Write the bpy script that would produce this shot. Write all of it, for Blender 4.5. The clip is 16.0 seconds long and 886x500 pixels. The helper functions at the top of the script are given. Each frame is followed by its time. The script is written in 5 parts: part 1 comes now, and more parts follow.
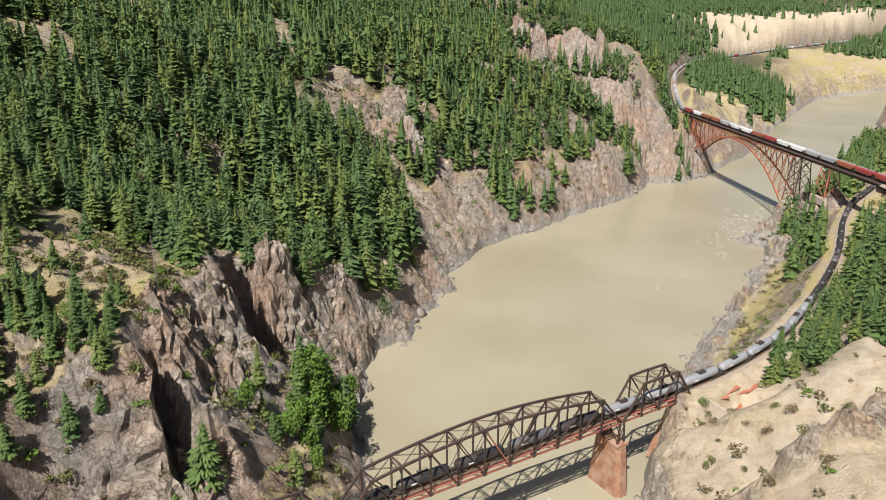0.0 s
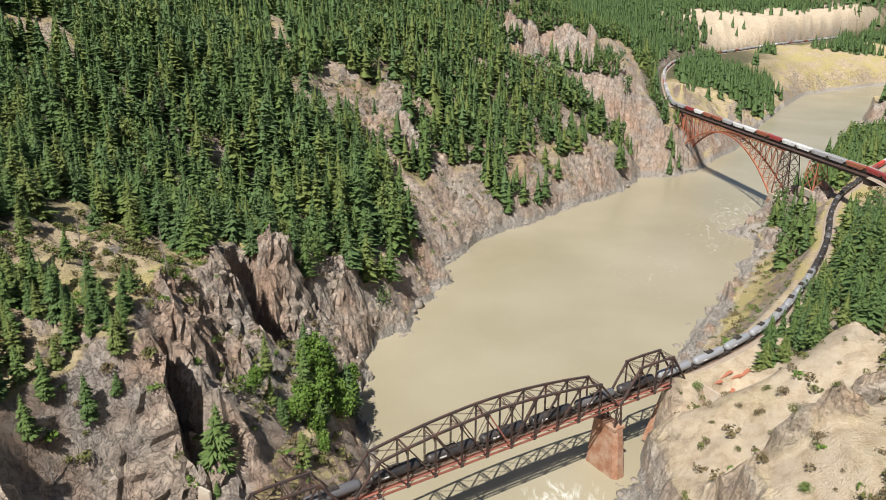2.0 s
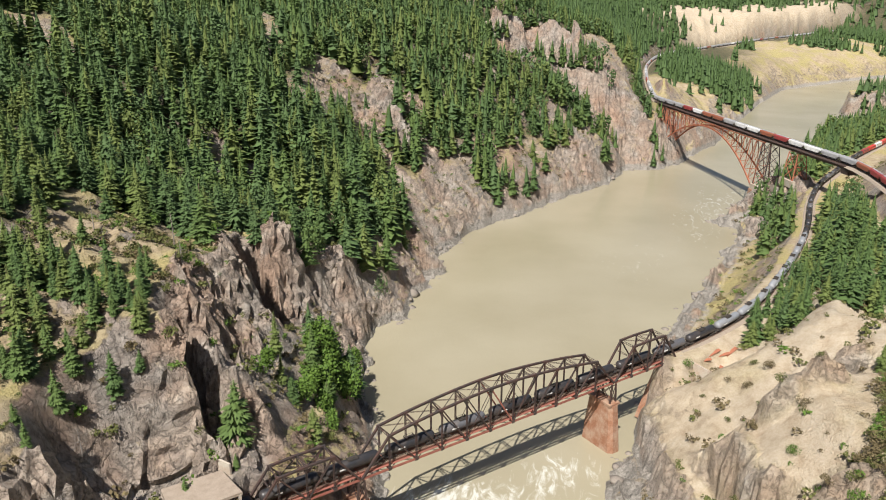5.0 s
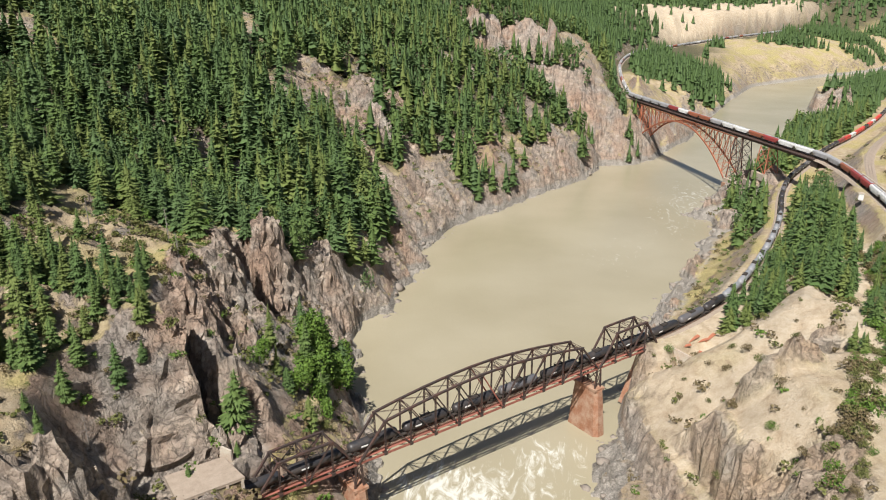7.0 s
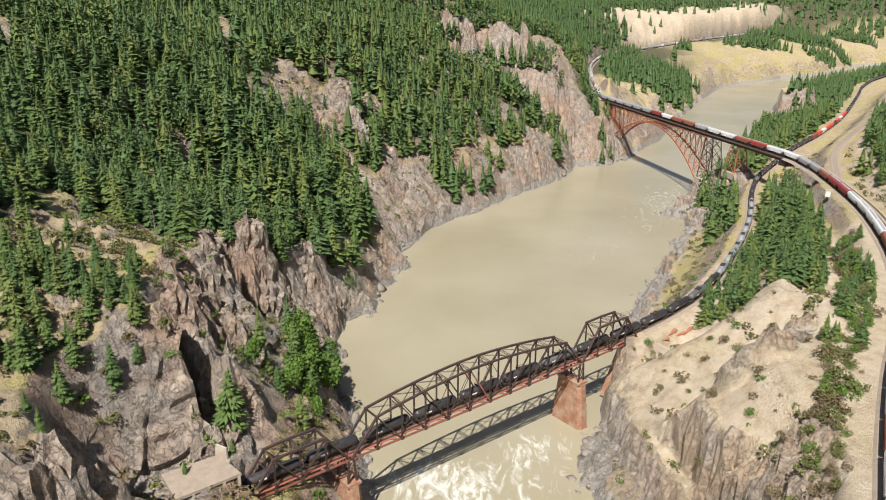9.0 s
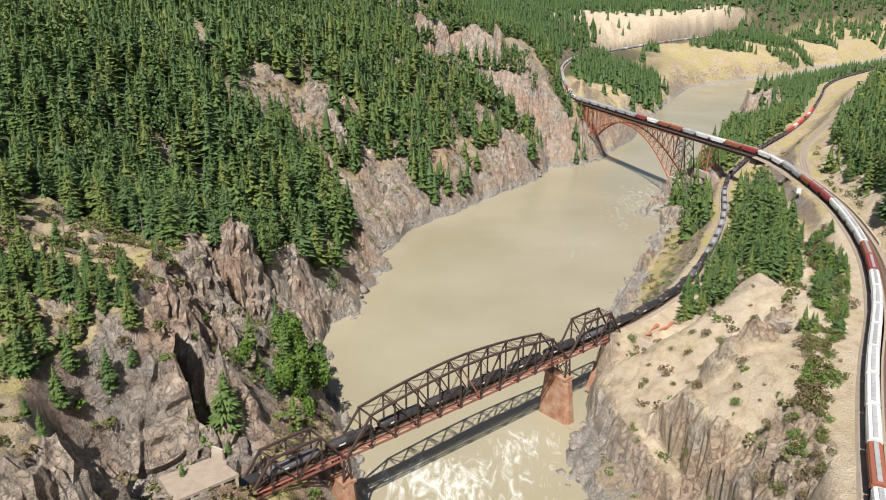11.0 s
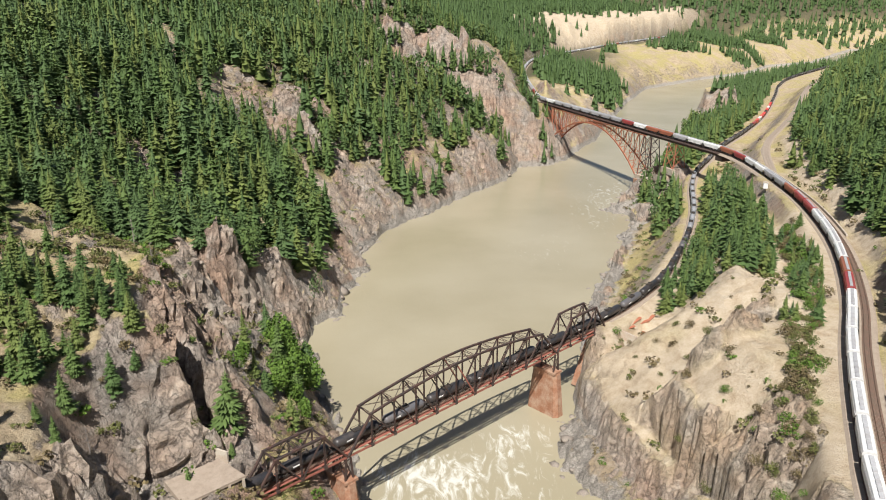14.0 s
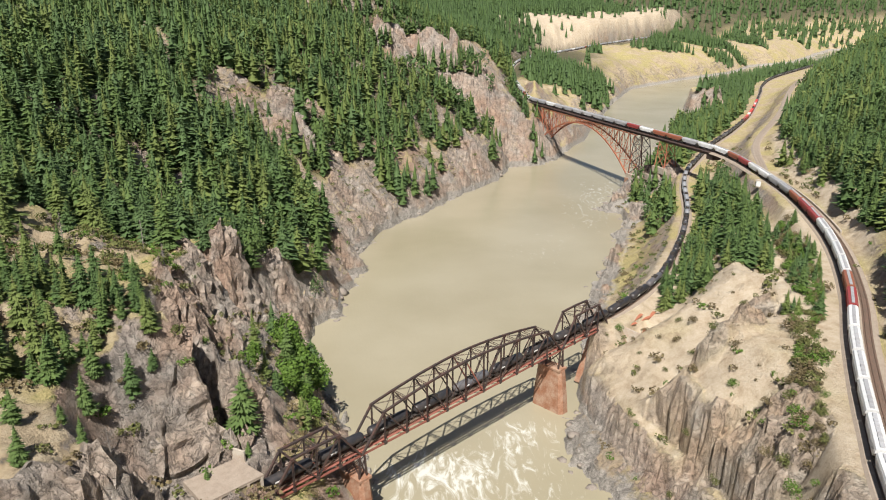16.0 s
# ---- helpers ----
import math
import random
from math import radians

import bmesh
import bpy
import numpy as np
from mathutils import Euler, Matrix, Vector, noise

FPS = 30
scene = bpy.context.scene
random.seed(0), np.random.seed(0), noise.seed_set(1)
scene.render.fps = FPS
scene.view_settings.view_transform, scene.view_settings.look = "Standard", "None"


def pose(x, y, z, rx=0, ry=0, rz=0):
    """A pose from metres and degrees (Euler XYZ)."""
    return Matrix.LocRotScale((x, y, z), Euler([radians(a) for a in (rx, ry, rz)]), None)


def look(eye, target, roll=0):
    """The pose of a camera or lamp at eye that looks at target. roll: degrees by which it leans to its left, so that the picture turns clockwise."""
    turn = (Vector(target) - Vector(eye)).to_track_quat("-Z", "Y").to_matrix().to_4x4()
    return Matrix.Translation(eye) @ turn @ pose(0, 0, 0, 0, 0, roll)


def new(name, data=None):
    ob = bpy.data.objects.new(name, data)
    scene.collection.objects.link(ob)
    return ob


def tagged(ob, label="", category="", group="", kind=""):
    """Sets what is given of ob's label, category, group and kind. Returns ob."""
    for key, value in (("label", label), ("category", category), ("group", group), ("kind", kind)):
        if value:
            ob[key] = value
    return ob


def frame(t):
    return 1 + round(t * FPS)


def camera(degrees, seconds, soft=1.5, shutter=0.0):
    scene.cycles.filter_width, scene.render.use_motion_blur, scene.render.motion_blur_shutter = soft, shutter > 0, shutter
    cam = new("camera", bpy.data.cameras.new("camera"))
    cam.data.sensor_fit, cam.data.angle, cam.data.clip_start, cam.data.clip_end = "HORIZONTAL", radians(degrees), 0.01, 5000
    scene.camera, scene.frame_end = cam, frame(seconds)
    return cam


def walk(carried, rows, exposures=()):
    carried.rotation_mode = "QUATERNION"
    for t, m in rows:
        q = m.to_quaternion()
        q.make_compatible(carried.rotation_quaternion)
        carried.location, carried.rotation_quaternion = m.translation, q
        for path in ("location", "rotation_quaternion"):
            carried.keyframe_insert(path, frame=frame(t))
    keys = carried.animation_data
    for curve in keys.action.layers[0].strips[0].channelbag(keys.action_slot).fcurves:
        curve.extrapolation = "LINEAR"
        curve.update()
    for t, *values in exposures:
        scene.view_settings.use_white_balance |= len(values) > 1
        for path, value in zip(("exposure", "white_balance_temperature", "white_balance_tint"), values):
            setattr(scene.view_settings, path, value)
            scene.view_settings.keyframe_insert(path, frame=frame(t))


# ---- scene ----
cam = camera(62.21, 16.0, soft=1.0)
PATH = (
    # seconds, x, y, z, yaw, pitch, roll
    (0.0, 25.69, 36.60, 154.41, 10.709, -19.019, 0.157),
    (0.5, 25.20, 34.85, 154.41, 10.520, -19.079, 0.151),
    (1.0, 24.63, 33.12, 154.28, 10.318, -19.133, 0.143),
    (1.5, 24.00, 31.38, 154.08, 10.107, -19.179, 0.142),
    (2.0, 23.34, 29.59, 153.87, 9.909, -19.214, 0.125),
    (2.5, 22.66, 27.77, 153.70, 9.725, -19.244, 0.094),
    (3.0, 21.91, 25.93, 153.56, 9.526, -19.283, 0.082),
    (3.5, 21.09, 24.04, 153.36, 9.314, -19.312, 0.080),
    (4.0, 20.31, 22.13, 153.10, 9.105, -19.330, 0.064),
    (6.5, 16.04, 12.62, 152.63, 6.953, -19.408, 0.032),
    (7.0, 14.97, 10.75, 152.62, 6.393, -19.440, 0.039),
    (7.5, 13.95, 9.05, 152.65, 5.852, -19.427, 0.033),
    (8.0, 12.99, 7.58, 152.68, 5.304, -19.358, 0.017),
    (8.5, 11.95, 6.31, 152.71, 4.719, -19.269, 0.010),
    (9.0, 10.82, 5.18, 152.76, 4.098, -19.181, 0.030),
    (11.5, 3.68, 1.19, 152.72, 1.181, -18.953, -0.098),
    (12.0, 1.92, 0.64, 152.69, 0.613, -18.937, -0.099),
    (12.5, 0.17, 0.05, 152.72, 0.042, -18.919, -0.093),
    (13.0, -1.65, -0.56, 152.77, -0.521, -18.889, -0.109),
    (13.5, -3.55, -1.09, 152.77, -1.073, -18.862, -0.129),
    (14.0, -5.49, -1.56, 152.76, -1.569, -18.841, -0.136),
    (14.5, -7.53, -2.04, 152.76, -1.972, -18.808, -0.131),
    (15.0, -9.62, -2.51, 152.78, -2.320, -18.781, -0.137),
    (15.5, -11.68, -2.94, 152.79, -2.640, -18.774, -0.173),
    (16.0, -13.75, -3.36, 152.77, -2.916, -18.766, -0.207),
)


def view(x, y, z, yaw, pitch, roll):
    return pose(x, y, z, 90 + pitch, 0, yaw) @ pose(0, 0, 0, 0, 0, roll)


walk(cam, [(t, view(*p)) for t, *p in PATH])

# ---- light ----
SUN_WAY = Vector((0.14, 0.74, -1.0)).normalized()      # the way sunlight travels
world = bpy.data.worlds.new("sky")
scene.world = world
world.use_nodes = True
sky = world.node_tree.nodes.new("ShaderNodeTexSky")
sky.sky_type, sky.sun_disc = "NISHITA", False
sky.sun_elevation = math.asin(-SUN_WAY.z)
sky.sun_rotation = math.atan2(-SUN_WAY.x, -SUN_WAY.y)
sky.dust_density = 1.6
world.node_tree.links.new(sky.outputs[0], world.node_tree.nodes["Background"].inputs[0])
world.node_tree.nodes["Background"].inputs[1].default_value = 0.055
sun = new("sun", bpy.data.lights.new("sun", "SUN"))
sun.data.energy, sun.data.angle, sun.data.color = 5.3, radians(0.53), (1.0, 0.965, 0.91)
sun.matrix_world = look((0, 0, 400), Vector((0, 0, 400)) + SUN_WAY)
scene.view_settings.exposure = 0.45


# ---- materials ----
def material(name, rough=0.8, metal=0.0):
    m = bpy.data.materials.new(name)
    m.use_nodes = True
    b = m.node_tree.nodes["Principled BSDF"]
    b.inputs["Roughness"].default_value, b.inputs["Metallic"].default_value = rough, metal
    return m, m.node_tree, b


def node(tree, kind, links=(), **values):
    n = tree.nodes.new(kind)
    for key, value in values.items():
        if key == "operation":
            n.operation = value
        elif key == "feature":
            n.feature = value
        else:
            n.inputs[key.replace("_", " ")].default_value = value
    for source, target in links:
        tree.links.new(source, n.inputs[target])
    return n


def ramp(tree, source, stops):
    n = tree.nodes.new("ShaderNodeValToRGB")
    while len(n.color_ramp.elements) < len(stops):
        n.color_ramp.elements.new(0.5)
    for e, (at, c) in zip(n.color_ramp.elements, stops):
        e.position, e.color = at, (*c, 1)
    tree.links.new(source, n.inputs[0])
    return n.outputs[0]


def mix(tree, factor, a, b, kind="MIX"):
    n = tree.nodes.new("ShaderNodeMix")
    n.data_type, n.blend_type = "RGBA", kind
    for value, k in ((factor, 0), (a, 6), (b, 7)):
        if isinstance(value, (int, float)):
            n.inputs[k].default_value = value
        elif isinstance(value, tuple):
            n.inputs[k].default_value = (*value, 1)
        else:
            tree.links.new(value, n.inputs[k])
    return n.outputs[2]


def where(tree, scale=1.0):
    n = tree.nodes.new("ShaderNodeTexCoord")
    return n.outputs["Object"]


def bump(tree, b, height, strength=0.4, distance=0.3):
    n = node(tree, "ShaderNodeBump", [(height, "Height")], Strength=strength, Distance=distance)
    tree.links.new(n.outputs[0], b.inputs["Normal"])


def painted(name, colour, rough=0.6, metal=0.0, grime=(0.1, 0.07, 0.05), amount=0.45, size=0.6, vary=0.0):
    """Paint or metal with grime in blotches and fine streaks; vary: how much each piece differs."""
    m, t, b = material(name, rough, metal)
    at = where(t)
    big = node(t, "ShaderNodeTexNoise", [(at, "Vector")], Scale=size, Detail=6.0, Roughness=0.65)
    fine = node(t, "ShaderNodeTexNoise", [(at, "Vector")], Scale=size * 9, Detail=4.0)
    spots = ramp(t, big.outputs[0], [(0.42, (0, 0, 0)), (0.72, (amount,) * 3)])
    base = mix(t, spots, colour, grime)
    base = mix(t, 0.35, base, fine.outputs[0], "SOFT_LIGHT")
    if vary:
        info = t.nodes.new("ShaderNodeObjectInfo")
        shade = ramp(t, info.outputs["Random"], [(0, (1 - vary,) * 3), (1, (1 + vary * 0.6,) * 3)])
        base = mix(t, 1.0, base, shade, "MULTIPLY")
    t.links.new(base, b.inputs["Base Color"])
    bump(t, b, fine.outputs[0], 0.15, 0.05)
    return m


def ground_material():
    m, t, b = material("ground_rock_soil", 0.95)
    at = where(t)
    geo = t.nodes.new("ShaderNodeNewGeometry")
    up = t.nodes.new("ShaderNodeSeparateXYZ")
    t.links.new(geo.outputs["Normal"], up.inputs[0])
    place = t.nodes.new("ShaderNodeSeparateXYZ")
    t.links.new(at, place.inputs[0])
    n1 = node(t, "ShaderNodeTexNoise", [(at, "Vector")], Scale=0.035, Detail=8.0, Roughness=0.6)
    n2 = node(t, "ShaderNodeTexNoise", [(at, "Vector")], Scale=0.22, Detail=8.0, Roughness=0.7)
    n3 = node(t, "ShaderNodeTexNoise", [(at, "Vector")], Scale=1.6, Detail=6.0, Roughness=0.7)
    tall_way = node(t, "ShaderNodeMapping", [(at, "Vector")])
    tall_way.inputs["Rotation"].default_value = (0.35, 0.2, 0.4)
    tall_way.inputs["Scale"].default_value = (1.0, 1.0, 0.7)
    veins = node(t, "ShaderNodeTexNoise", [(tall_way.outputs[0], "Vector")], Scale=0.3, Detail=9.0, Roughness=0.68, Distortion=0.7)
    off = node(t, "ShaderNodeMath", [(veins.outputs[0], 0)], operation="SUBTRACT")
    split = node(t, "ShaderNodeMath", [(off.outputs[0], 0)], operation="ABSOLUTE")
    rock = ramp(t, n2.outputs[0], [(0.3, (0.19, 0.16, 0.13)), (0.45, (0.34, 0.28, 0.23)), (0.58, (0.44, 0.36, 0.29)), (0.75, (0.55, 0.49, 0.42))])
    rust = ramp(t, n1.outputs[0], [(0.42, (0, 0, 0)), (0.62, (0.55,) * 3)])
    rock = mix(t, rust, rock, (0.40, 0.235, 0.15))
    grey = ramp(t, node(t, "ShaderNodeTexNoise", [(at, "Vector")], Scale=0.055, Detail=4.0).outputs[0], [(0.48, (0, 0, 0)), (0.62, (0.55,) * 3)])
    rock = mix(t, grey, rock, ramp(t, n2.outputs[0], [(0.3, (0.20, 0.19, 0.175)), (0.7, (0.44, 0.42, 0.385))]))
    lines = ramp(t, split.outputs[0], [(0.0, (0.3,) * 3), (0.014, (0.85,) * 3), (0.05, (1, 1, 1))])
    wavy = node(t, "ShaderNodeTexNoise", [(at, "Vector")], Scale=0.12, Detail=3.0)
    bent = node(t, "ShaderNodeVectorMath", [(wavy.outputs["Color"], 0), (at, 2)], operation="MULTIPLY_ADD")
    bent.inputs[1].default_value = (9.0, 9.0, 9.0)
    blocks = node(t, "ShaderNodeTexVoronoi", [(bent.outputs[0], "Vector")], Scale=0.17)
    blocks.feature = "DISTANCE_TO_EDGE"
    joints = ramp(t, blocks.outputs["Distance"], [(0.0, (0.25,) * 3), (0.035, (0.8,) * 3), (0.12, (1, 1, 1))])
    rock = mix(t, 0.6, rock, lines, "MULTIPLY")
    rock = mix(t, 0.3, rock, joints, "MULTIPLY")
    soil = ramp(t, n2.outputs[0], [(0.3, (0.25, 0.19, 0.12)), (0.5, (0.4, 0.31, 0.2)), (0.72, (0.5, 0.42, 0.3))])
    grassy = ramp(t, n1.outputs[0], [(0.44, (0, 0, 0)), (0.58, (0.85,) * 3)])
    dry = ramp(t, n3.outputs[0], [(0.35, (0.25, 0.23, 0.08)), (0.65, (0.5, 0.4, 0.17))])
    wild = mix(t, grassy, soil, dry)
    litter = ramp(t, n2.outputs[0], [(0.35, (0.045, 0.05, 0.022)), (0.65, (0.13, 0.105, 0.055))])
    sand = ramp(t, n2.outputs[0], [(0.3, (0.38, 0.285, 0.185)), (0.5, (0.50, 0.405, 0.29)), (0.7, (0.58, 0.495, 0.375))])
    woods = node(t, "ShaderNodeAttribute")
    woods.attribute_name = "woods"
    bare = node(t, "ShaderNodeAttribute")
    bare.attribute_name = "sand"
    flat = mix(t, woods.outputs["Fac"], wild, litter)
    flat = mix(t, bare.outputs["Fac"], flat, sand)
    slope = node(t, "ShaderNodeMath", [(up.outputs[2], 0), (n2.outputs[0], 1)], operation="ADD")
    half = node(t, "ShaderNodeMath", [(slope.outputs[0], 0)], operation="MULTIPLY")
    half.inputs[1].default_value = 0.5
    steep = ramp(t, half.outputs[0], [(0.0, (1, 1, 1)), (0.575, (1, 1, 1)), (0.64, (0, 0, 0))])
    crags = node(t, "ShaderNodeAttribute")
    crags.attribute_name = "rocky"
    crag = node(t, "ShaderNodeMath", [(crags.outputs["Fac"], 0), (n2.outputs[0], 1)], operation="MULTIPLY")
    steep = mix(t, ramp(t, crag.outputs[0], [(0.2, (0, 0, 0)), (0.34, (0.9,) * 3)]), steep, (1.0, 1.0, 1.0))
    less = node(t, "ShaderNodeMath", [(bare.outputs["Fac"], 1)], operation="SUBTRACT")
    less.inputs[0].default_value = 1.0
    steep = mix(t, 1.0, steep, less.outputs[0], "MULTIPLY")
    land = mix(t, steep, flat, rock)
    low = node(t, "ShaderNodeMath", [(n2.outputs[0], 0), (place.outputs[2], 2)], operation="MULTIPLY_ADD")
    low.inputs[1].default_value = -7.0
    wash = ramp(t, node(t, "ShaderNodeMath", [(low.outputs[0], 0)], operation="MULTIPLY").outputs[0], [(0.0, (1, 1, 1)), (0.9, (0, 0, 0))])
    ledge = ramp(t, n3.outputs[0], [(0.3, (0.2, 0.18, 0.155)), (0.7, (0.42, 0.38, 0.33))])
    land = mix(t, wash, land, ledge)
    land = mix(t, 0.45, land, n3.outputs[0], "SOFT_LIGHT")
    t.links.new(land, b.inputs["Base Color"])
    tall = node(t, "ShaderNodeMath", [(n3.outputs[0], 0), (n2.outputs[0], 1)], operation="ADD")
    seams = node(t, "ShaderNodeMath", [(steep, 0), (lines, 1)], operation="MULTIPLY")
    tall = node(t, "ShaderNodeMath", [(tall.outputs[0], 0), (seams.outputs[0], 1)], operation="ADD")
    cracked = node(t, "ShaderNodeMath", [(steep, 0), (joints, 1)], operation="MULTIPLY")
    cracked = node(t, "ShaderNodeMath", [(cracked.outputs[0], 0)], operation="MULTIPLY")
    tall = node(t, "ShaderNodeMath", [(tall.outputs[0], 0), (cracked.outputs[0], 1)], operation="ADD")
    bump(t, b, tall.outputs[0], 0.85, 1.1)
    return m


def water_material():
    m, t, b = material("silty_river_water", 0.22)
    at = where(t)
    big = node(t, "ShaderNodeTexNoise", [(at, "Vector")], Scale=0.012, Detail=5.0)
    silt = ramp(t, big.outputs[0], [(0.35, (0.288, 0.253, 0.17)), (0.65, (0.338, 0.3, 0.212))])
    rough = node(t, "ShaderNodeAttribute")
    rough.attribute_name = "rapids"
    turn = node(t, "ShaderNodeMapping", [(at, "Vector")])
    turn.inputs["Rotation"].default_value = (0, 0, radians(-24))
    turn.inputs["Scale"].default_value = (1.0, 0.38, 1.0)
    swirl = node(t, "ShaderNodeTexNoise", [(turn.outputs[0], "Vector")], Scale=0.19, Detail=10.0, Roughness=0.66, Distortion=1.9)
    lift = node(t, "ShaderNodeMath", [(swirl.outputs[0], 0), (rough.outputs["Fac"], 1)], operation="ADD")
    froth = ramp(t, node(t, "ShaderNodeMath", [(lift.outputs[0], 0)], operation="MULTIPLY").outputs[0], [(0.385, (0, 0, 0)), (0.425, (0.3,) * 3), (0.47, (0.85,) * 3), (0.58, (1, 1, 1))])
    t.links.new(mix(t, froth, silt, (0.62, 0.61, 0.55)), b.inputs["Base Color"])
    b.inputs["IOR"].default_value = 1.33
    ripple = node(t, "ShaderNodeTexNoise", [(turn.outputs[0], "Vector")], Scale=0.7, Detail=6.0, Roughness=0.6)
    bump(t, b, ripple.outputs[0], 0.18, 0.6)
    return m


GROUND, WATER = ground_material(), water_material()
STEEL = painted("dark_weathered_steel", (0.042, 0.031, 0.028), 0.65, 0.0, (0.13, 0.055, 0.038), 0.6, 0.35)
RED_STEEL = painted("faded_red_steel", (0.30, 0.105, 0.075), 0.7, 0.0, (0.10, 0.05, 0.04), 0.6, 0.3)
ARCH_RED = painted("rust_red_arch_paint", (0.40, 0.135, 0.07), 0.7, 0.0, (0.12, 0.06, 0.045), 0.55, 0.12)
CONCRETE = painted("stained_concrete", (0.44, 0.39, 0.32), 0.9, 0.0, (0.34, 0.19, 0.11), 0.6, 0.25)
RUST_STONE = painted("rust_stained_masonry", (0.27, 0.125, 0.07), 0.9, 0.0, (0.44, 0.33, 0.24), 0.8, 0.22)
TIE = painted("weathered_timber_ties", (0.14, 0.10, 0.075), 0.9, 0.0, (0.25, 0.12, 0.09), 0.5, 0.8, 0.25)
BALLAST = painted("grey_brown_ballast", (0.32, 0.26, 0.205), 0.95, 0.0, (0.2, 0.15, 0.11), 0.6, 0.5)
RAIL = painted("worn_rail_steel", (0.22, 0.15, 0.11), 0.45, 0.6, (0.12, 0.06, 0.03), 0.5, 1.0)


# ---- mesh helpers ----
class Geo:
    """Collects vertices and faces of one mesh."""

    def __init__(self):
        self.v, self.f = [], []

    def add(self, verts, faces):
        k = len(self.v)
        self.v += [tuple(p) for p in verts]
        self.f += [tuple(i + k for i in f) for f in faces]
        return self

    def box(self, x0, y0, z0, x1, y1, z1):
        c = [(x, y, z) for z in (z0, z1) for x, y in ((x0, y0), (x1, y0), (x1, y1), (x0, y1))]
        return self.add(c, BOX)

    def beam(self, p, q, w, h, up=(0, 0, 1)):
        """A square-edged bar from p to q, w across and h along up."""
        p, q = Vector(p), Vector(q)
        a = (q - p).normalized()
        s = a.cross(Vector(up))
        s = s.normalized() if s.length > 1e-3 else Vector((1, 0, 0))
        n = s.cross(a)
        c = [e + s * x * w / 2 + n * y * h / 2 for e in (p, q) for x, y in ((-1, -1), (1, -1), (1, 1), (-1, 1))]
        return self.add(c, BOX)

    def laced(self, p, q, w, h, up=(0, 0, 1), bar=0.1):
        """Two flanges joined by zigzag lacing: an open built-up member."""
        p, q = Vector(p), Vector(q)
        a = (q - p).normalized()
        s = a.cross(Vector(up)).normalized()
        n = s.cross(a)
        for k in (-1, 1):
            self.beam(p + n * k * h / 2, q + n * k * h / 2, w, bar, n)
        length, turns = (q - p).length, max(2, int((q - p).length / (h * 1.3)))
        for i in range(turns):
            k = 1 if i % 2 else -1
            self.beam(p + a * length * i / turns - n * k * h / 2, p + a * length * (i + 1) / turns + n * k * h / 2, w * 0.5, bar, n)
        return self

    def tube(self, p, q, r0, r1, sides=8, cap=True):
        p, q = Vector(p), Vector(q)
        a = (q - p).normalized()
        s = a.orthogonal().normalized()
        n = a.cross(s)
        ring = [[e + (s * math.cos(i * math.tau / sides) + n * math.sin(i * math.tau / sides)) * r for i in range(sides)] for e, r in ((p, r0), (q, r1))]
        f = [(i, (i + 1) % sides, sides + (i + 1) % sides, sides + i) for i in range(sides)]
        if cap:
            f += [tuple(range(sides))[::-1], tuple(range(sides, 2 * sides))]
        return self.add(ring[0] + ring[1], f)

    def mesh(self, name, mat, smooth=False):
        me = bpy.data.meshes.new(name)
        me.from_pydata(self.v, [], self.f)
        me.materials.append(mat)
        if smooth:
            me.shade_smooth()
        return me


BOX = ((0, 3, 2, 1), (4, 5, 6, 7), (0, 1, 5, 4), (1, 2, 6, 5), (2, 3, 7, 6), (3, 0, 4, 7))


def part(name, geo, mat, parent, label="", smooth=False):
    ob = new(name, geo.mesh(name, mat, smooth) if isinstance(geo, Geo) else geo)
    ob.parent = parent
    if label:
        ob["label"] = label
    return ob


def thing(name, label, category, at=None, group="", kind=""):
    ob = tagged(new(name), label, category, group, kind)
    if at is not None:
        ob.matrix_basis = at
    return ob


# ---- plan of the canyon: metres, z up, the river runs along +y ----
LEFT_SHORE = ((-40, -600), (-12, 100), (-22, 160), (-26, 196), (-27, 206), (-41, 244), (-48, 264), (-52, 283), (-55, 294), (-61, 314), (-61, 327), (-57, 335), (-46, 343), (-49, 354), (-49, 374),
              (-42, 386), (-46, 398), (-36, 409), (-47, 424), (-46, 440), (-38, 460), (-33, 485), (-16, 514), (-1, 531), (13, 552), (27, 577), (43, 604), (70, 638), (86, 690), (117, 697),
              (138, 720), (150, 745), (175, 800), (192, 827), (223, 916), (312, 1142), (394, 1325), (478, 1408), (549, 1481), (648, 1560), (720, 1629), (815, 1763), (960, 1850), (1300, 2300), (2400, 2900))
RIGHT_SHORE = ((90, -600), (62, 120), (50, 192), (46, 199), (45, 205), (40, 211), (41, 222), (47, 239), (54, 251), (61, 279), (72, 330), (87, 370), (105, 410), (123, 441), (126, 471), (145, 497),
               (147, 519), (129, 533), (154, 560), (159, 587), (182, 615), (210, 660), (262, 790), (318, 905), (383, 985), (400, 1070), (484, 1270), (576, 1412), (660, 1488), (742, 1578), (827, 1648), (985, 1765), (1500, 2080), (2600, 2600))
CP_LINE = ((66, 267, 28), (80, 284, 28), (97, 304, 28), (111, 324, 28), (128, 356, 28), (143, 387, 28), (162, 433, 28), (181, 490, 28), (200, 535, 28), (222, 573, 28), (262, 640, 28), (316, 718, 28),
           (384, 828, 28), (478, 1005, 28), (531, 1108, 28), (615, 1235, 28), (800, 1450, 28))
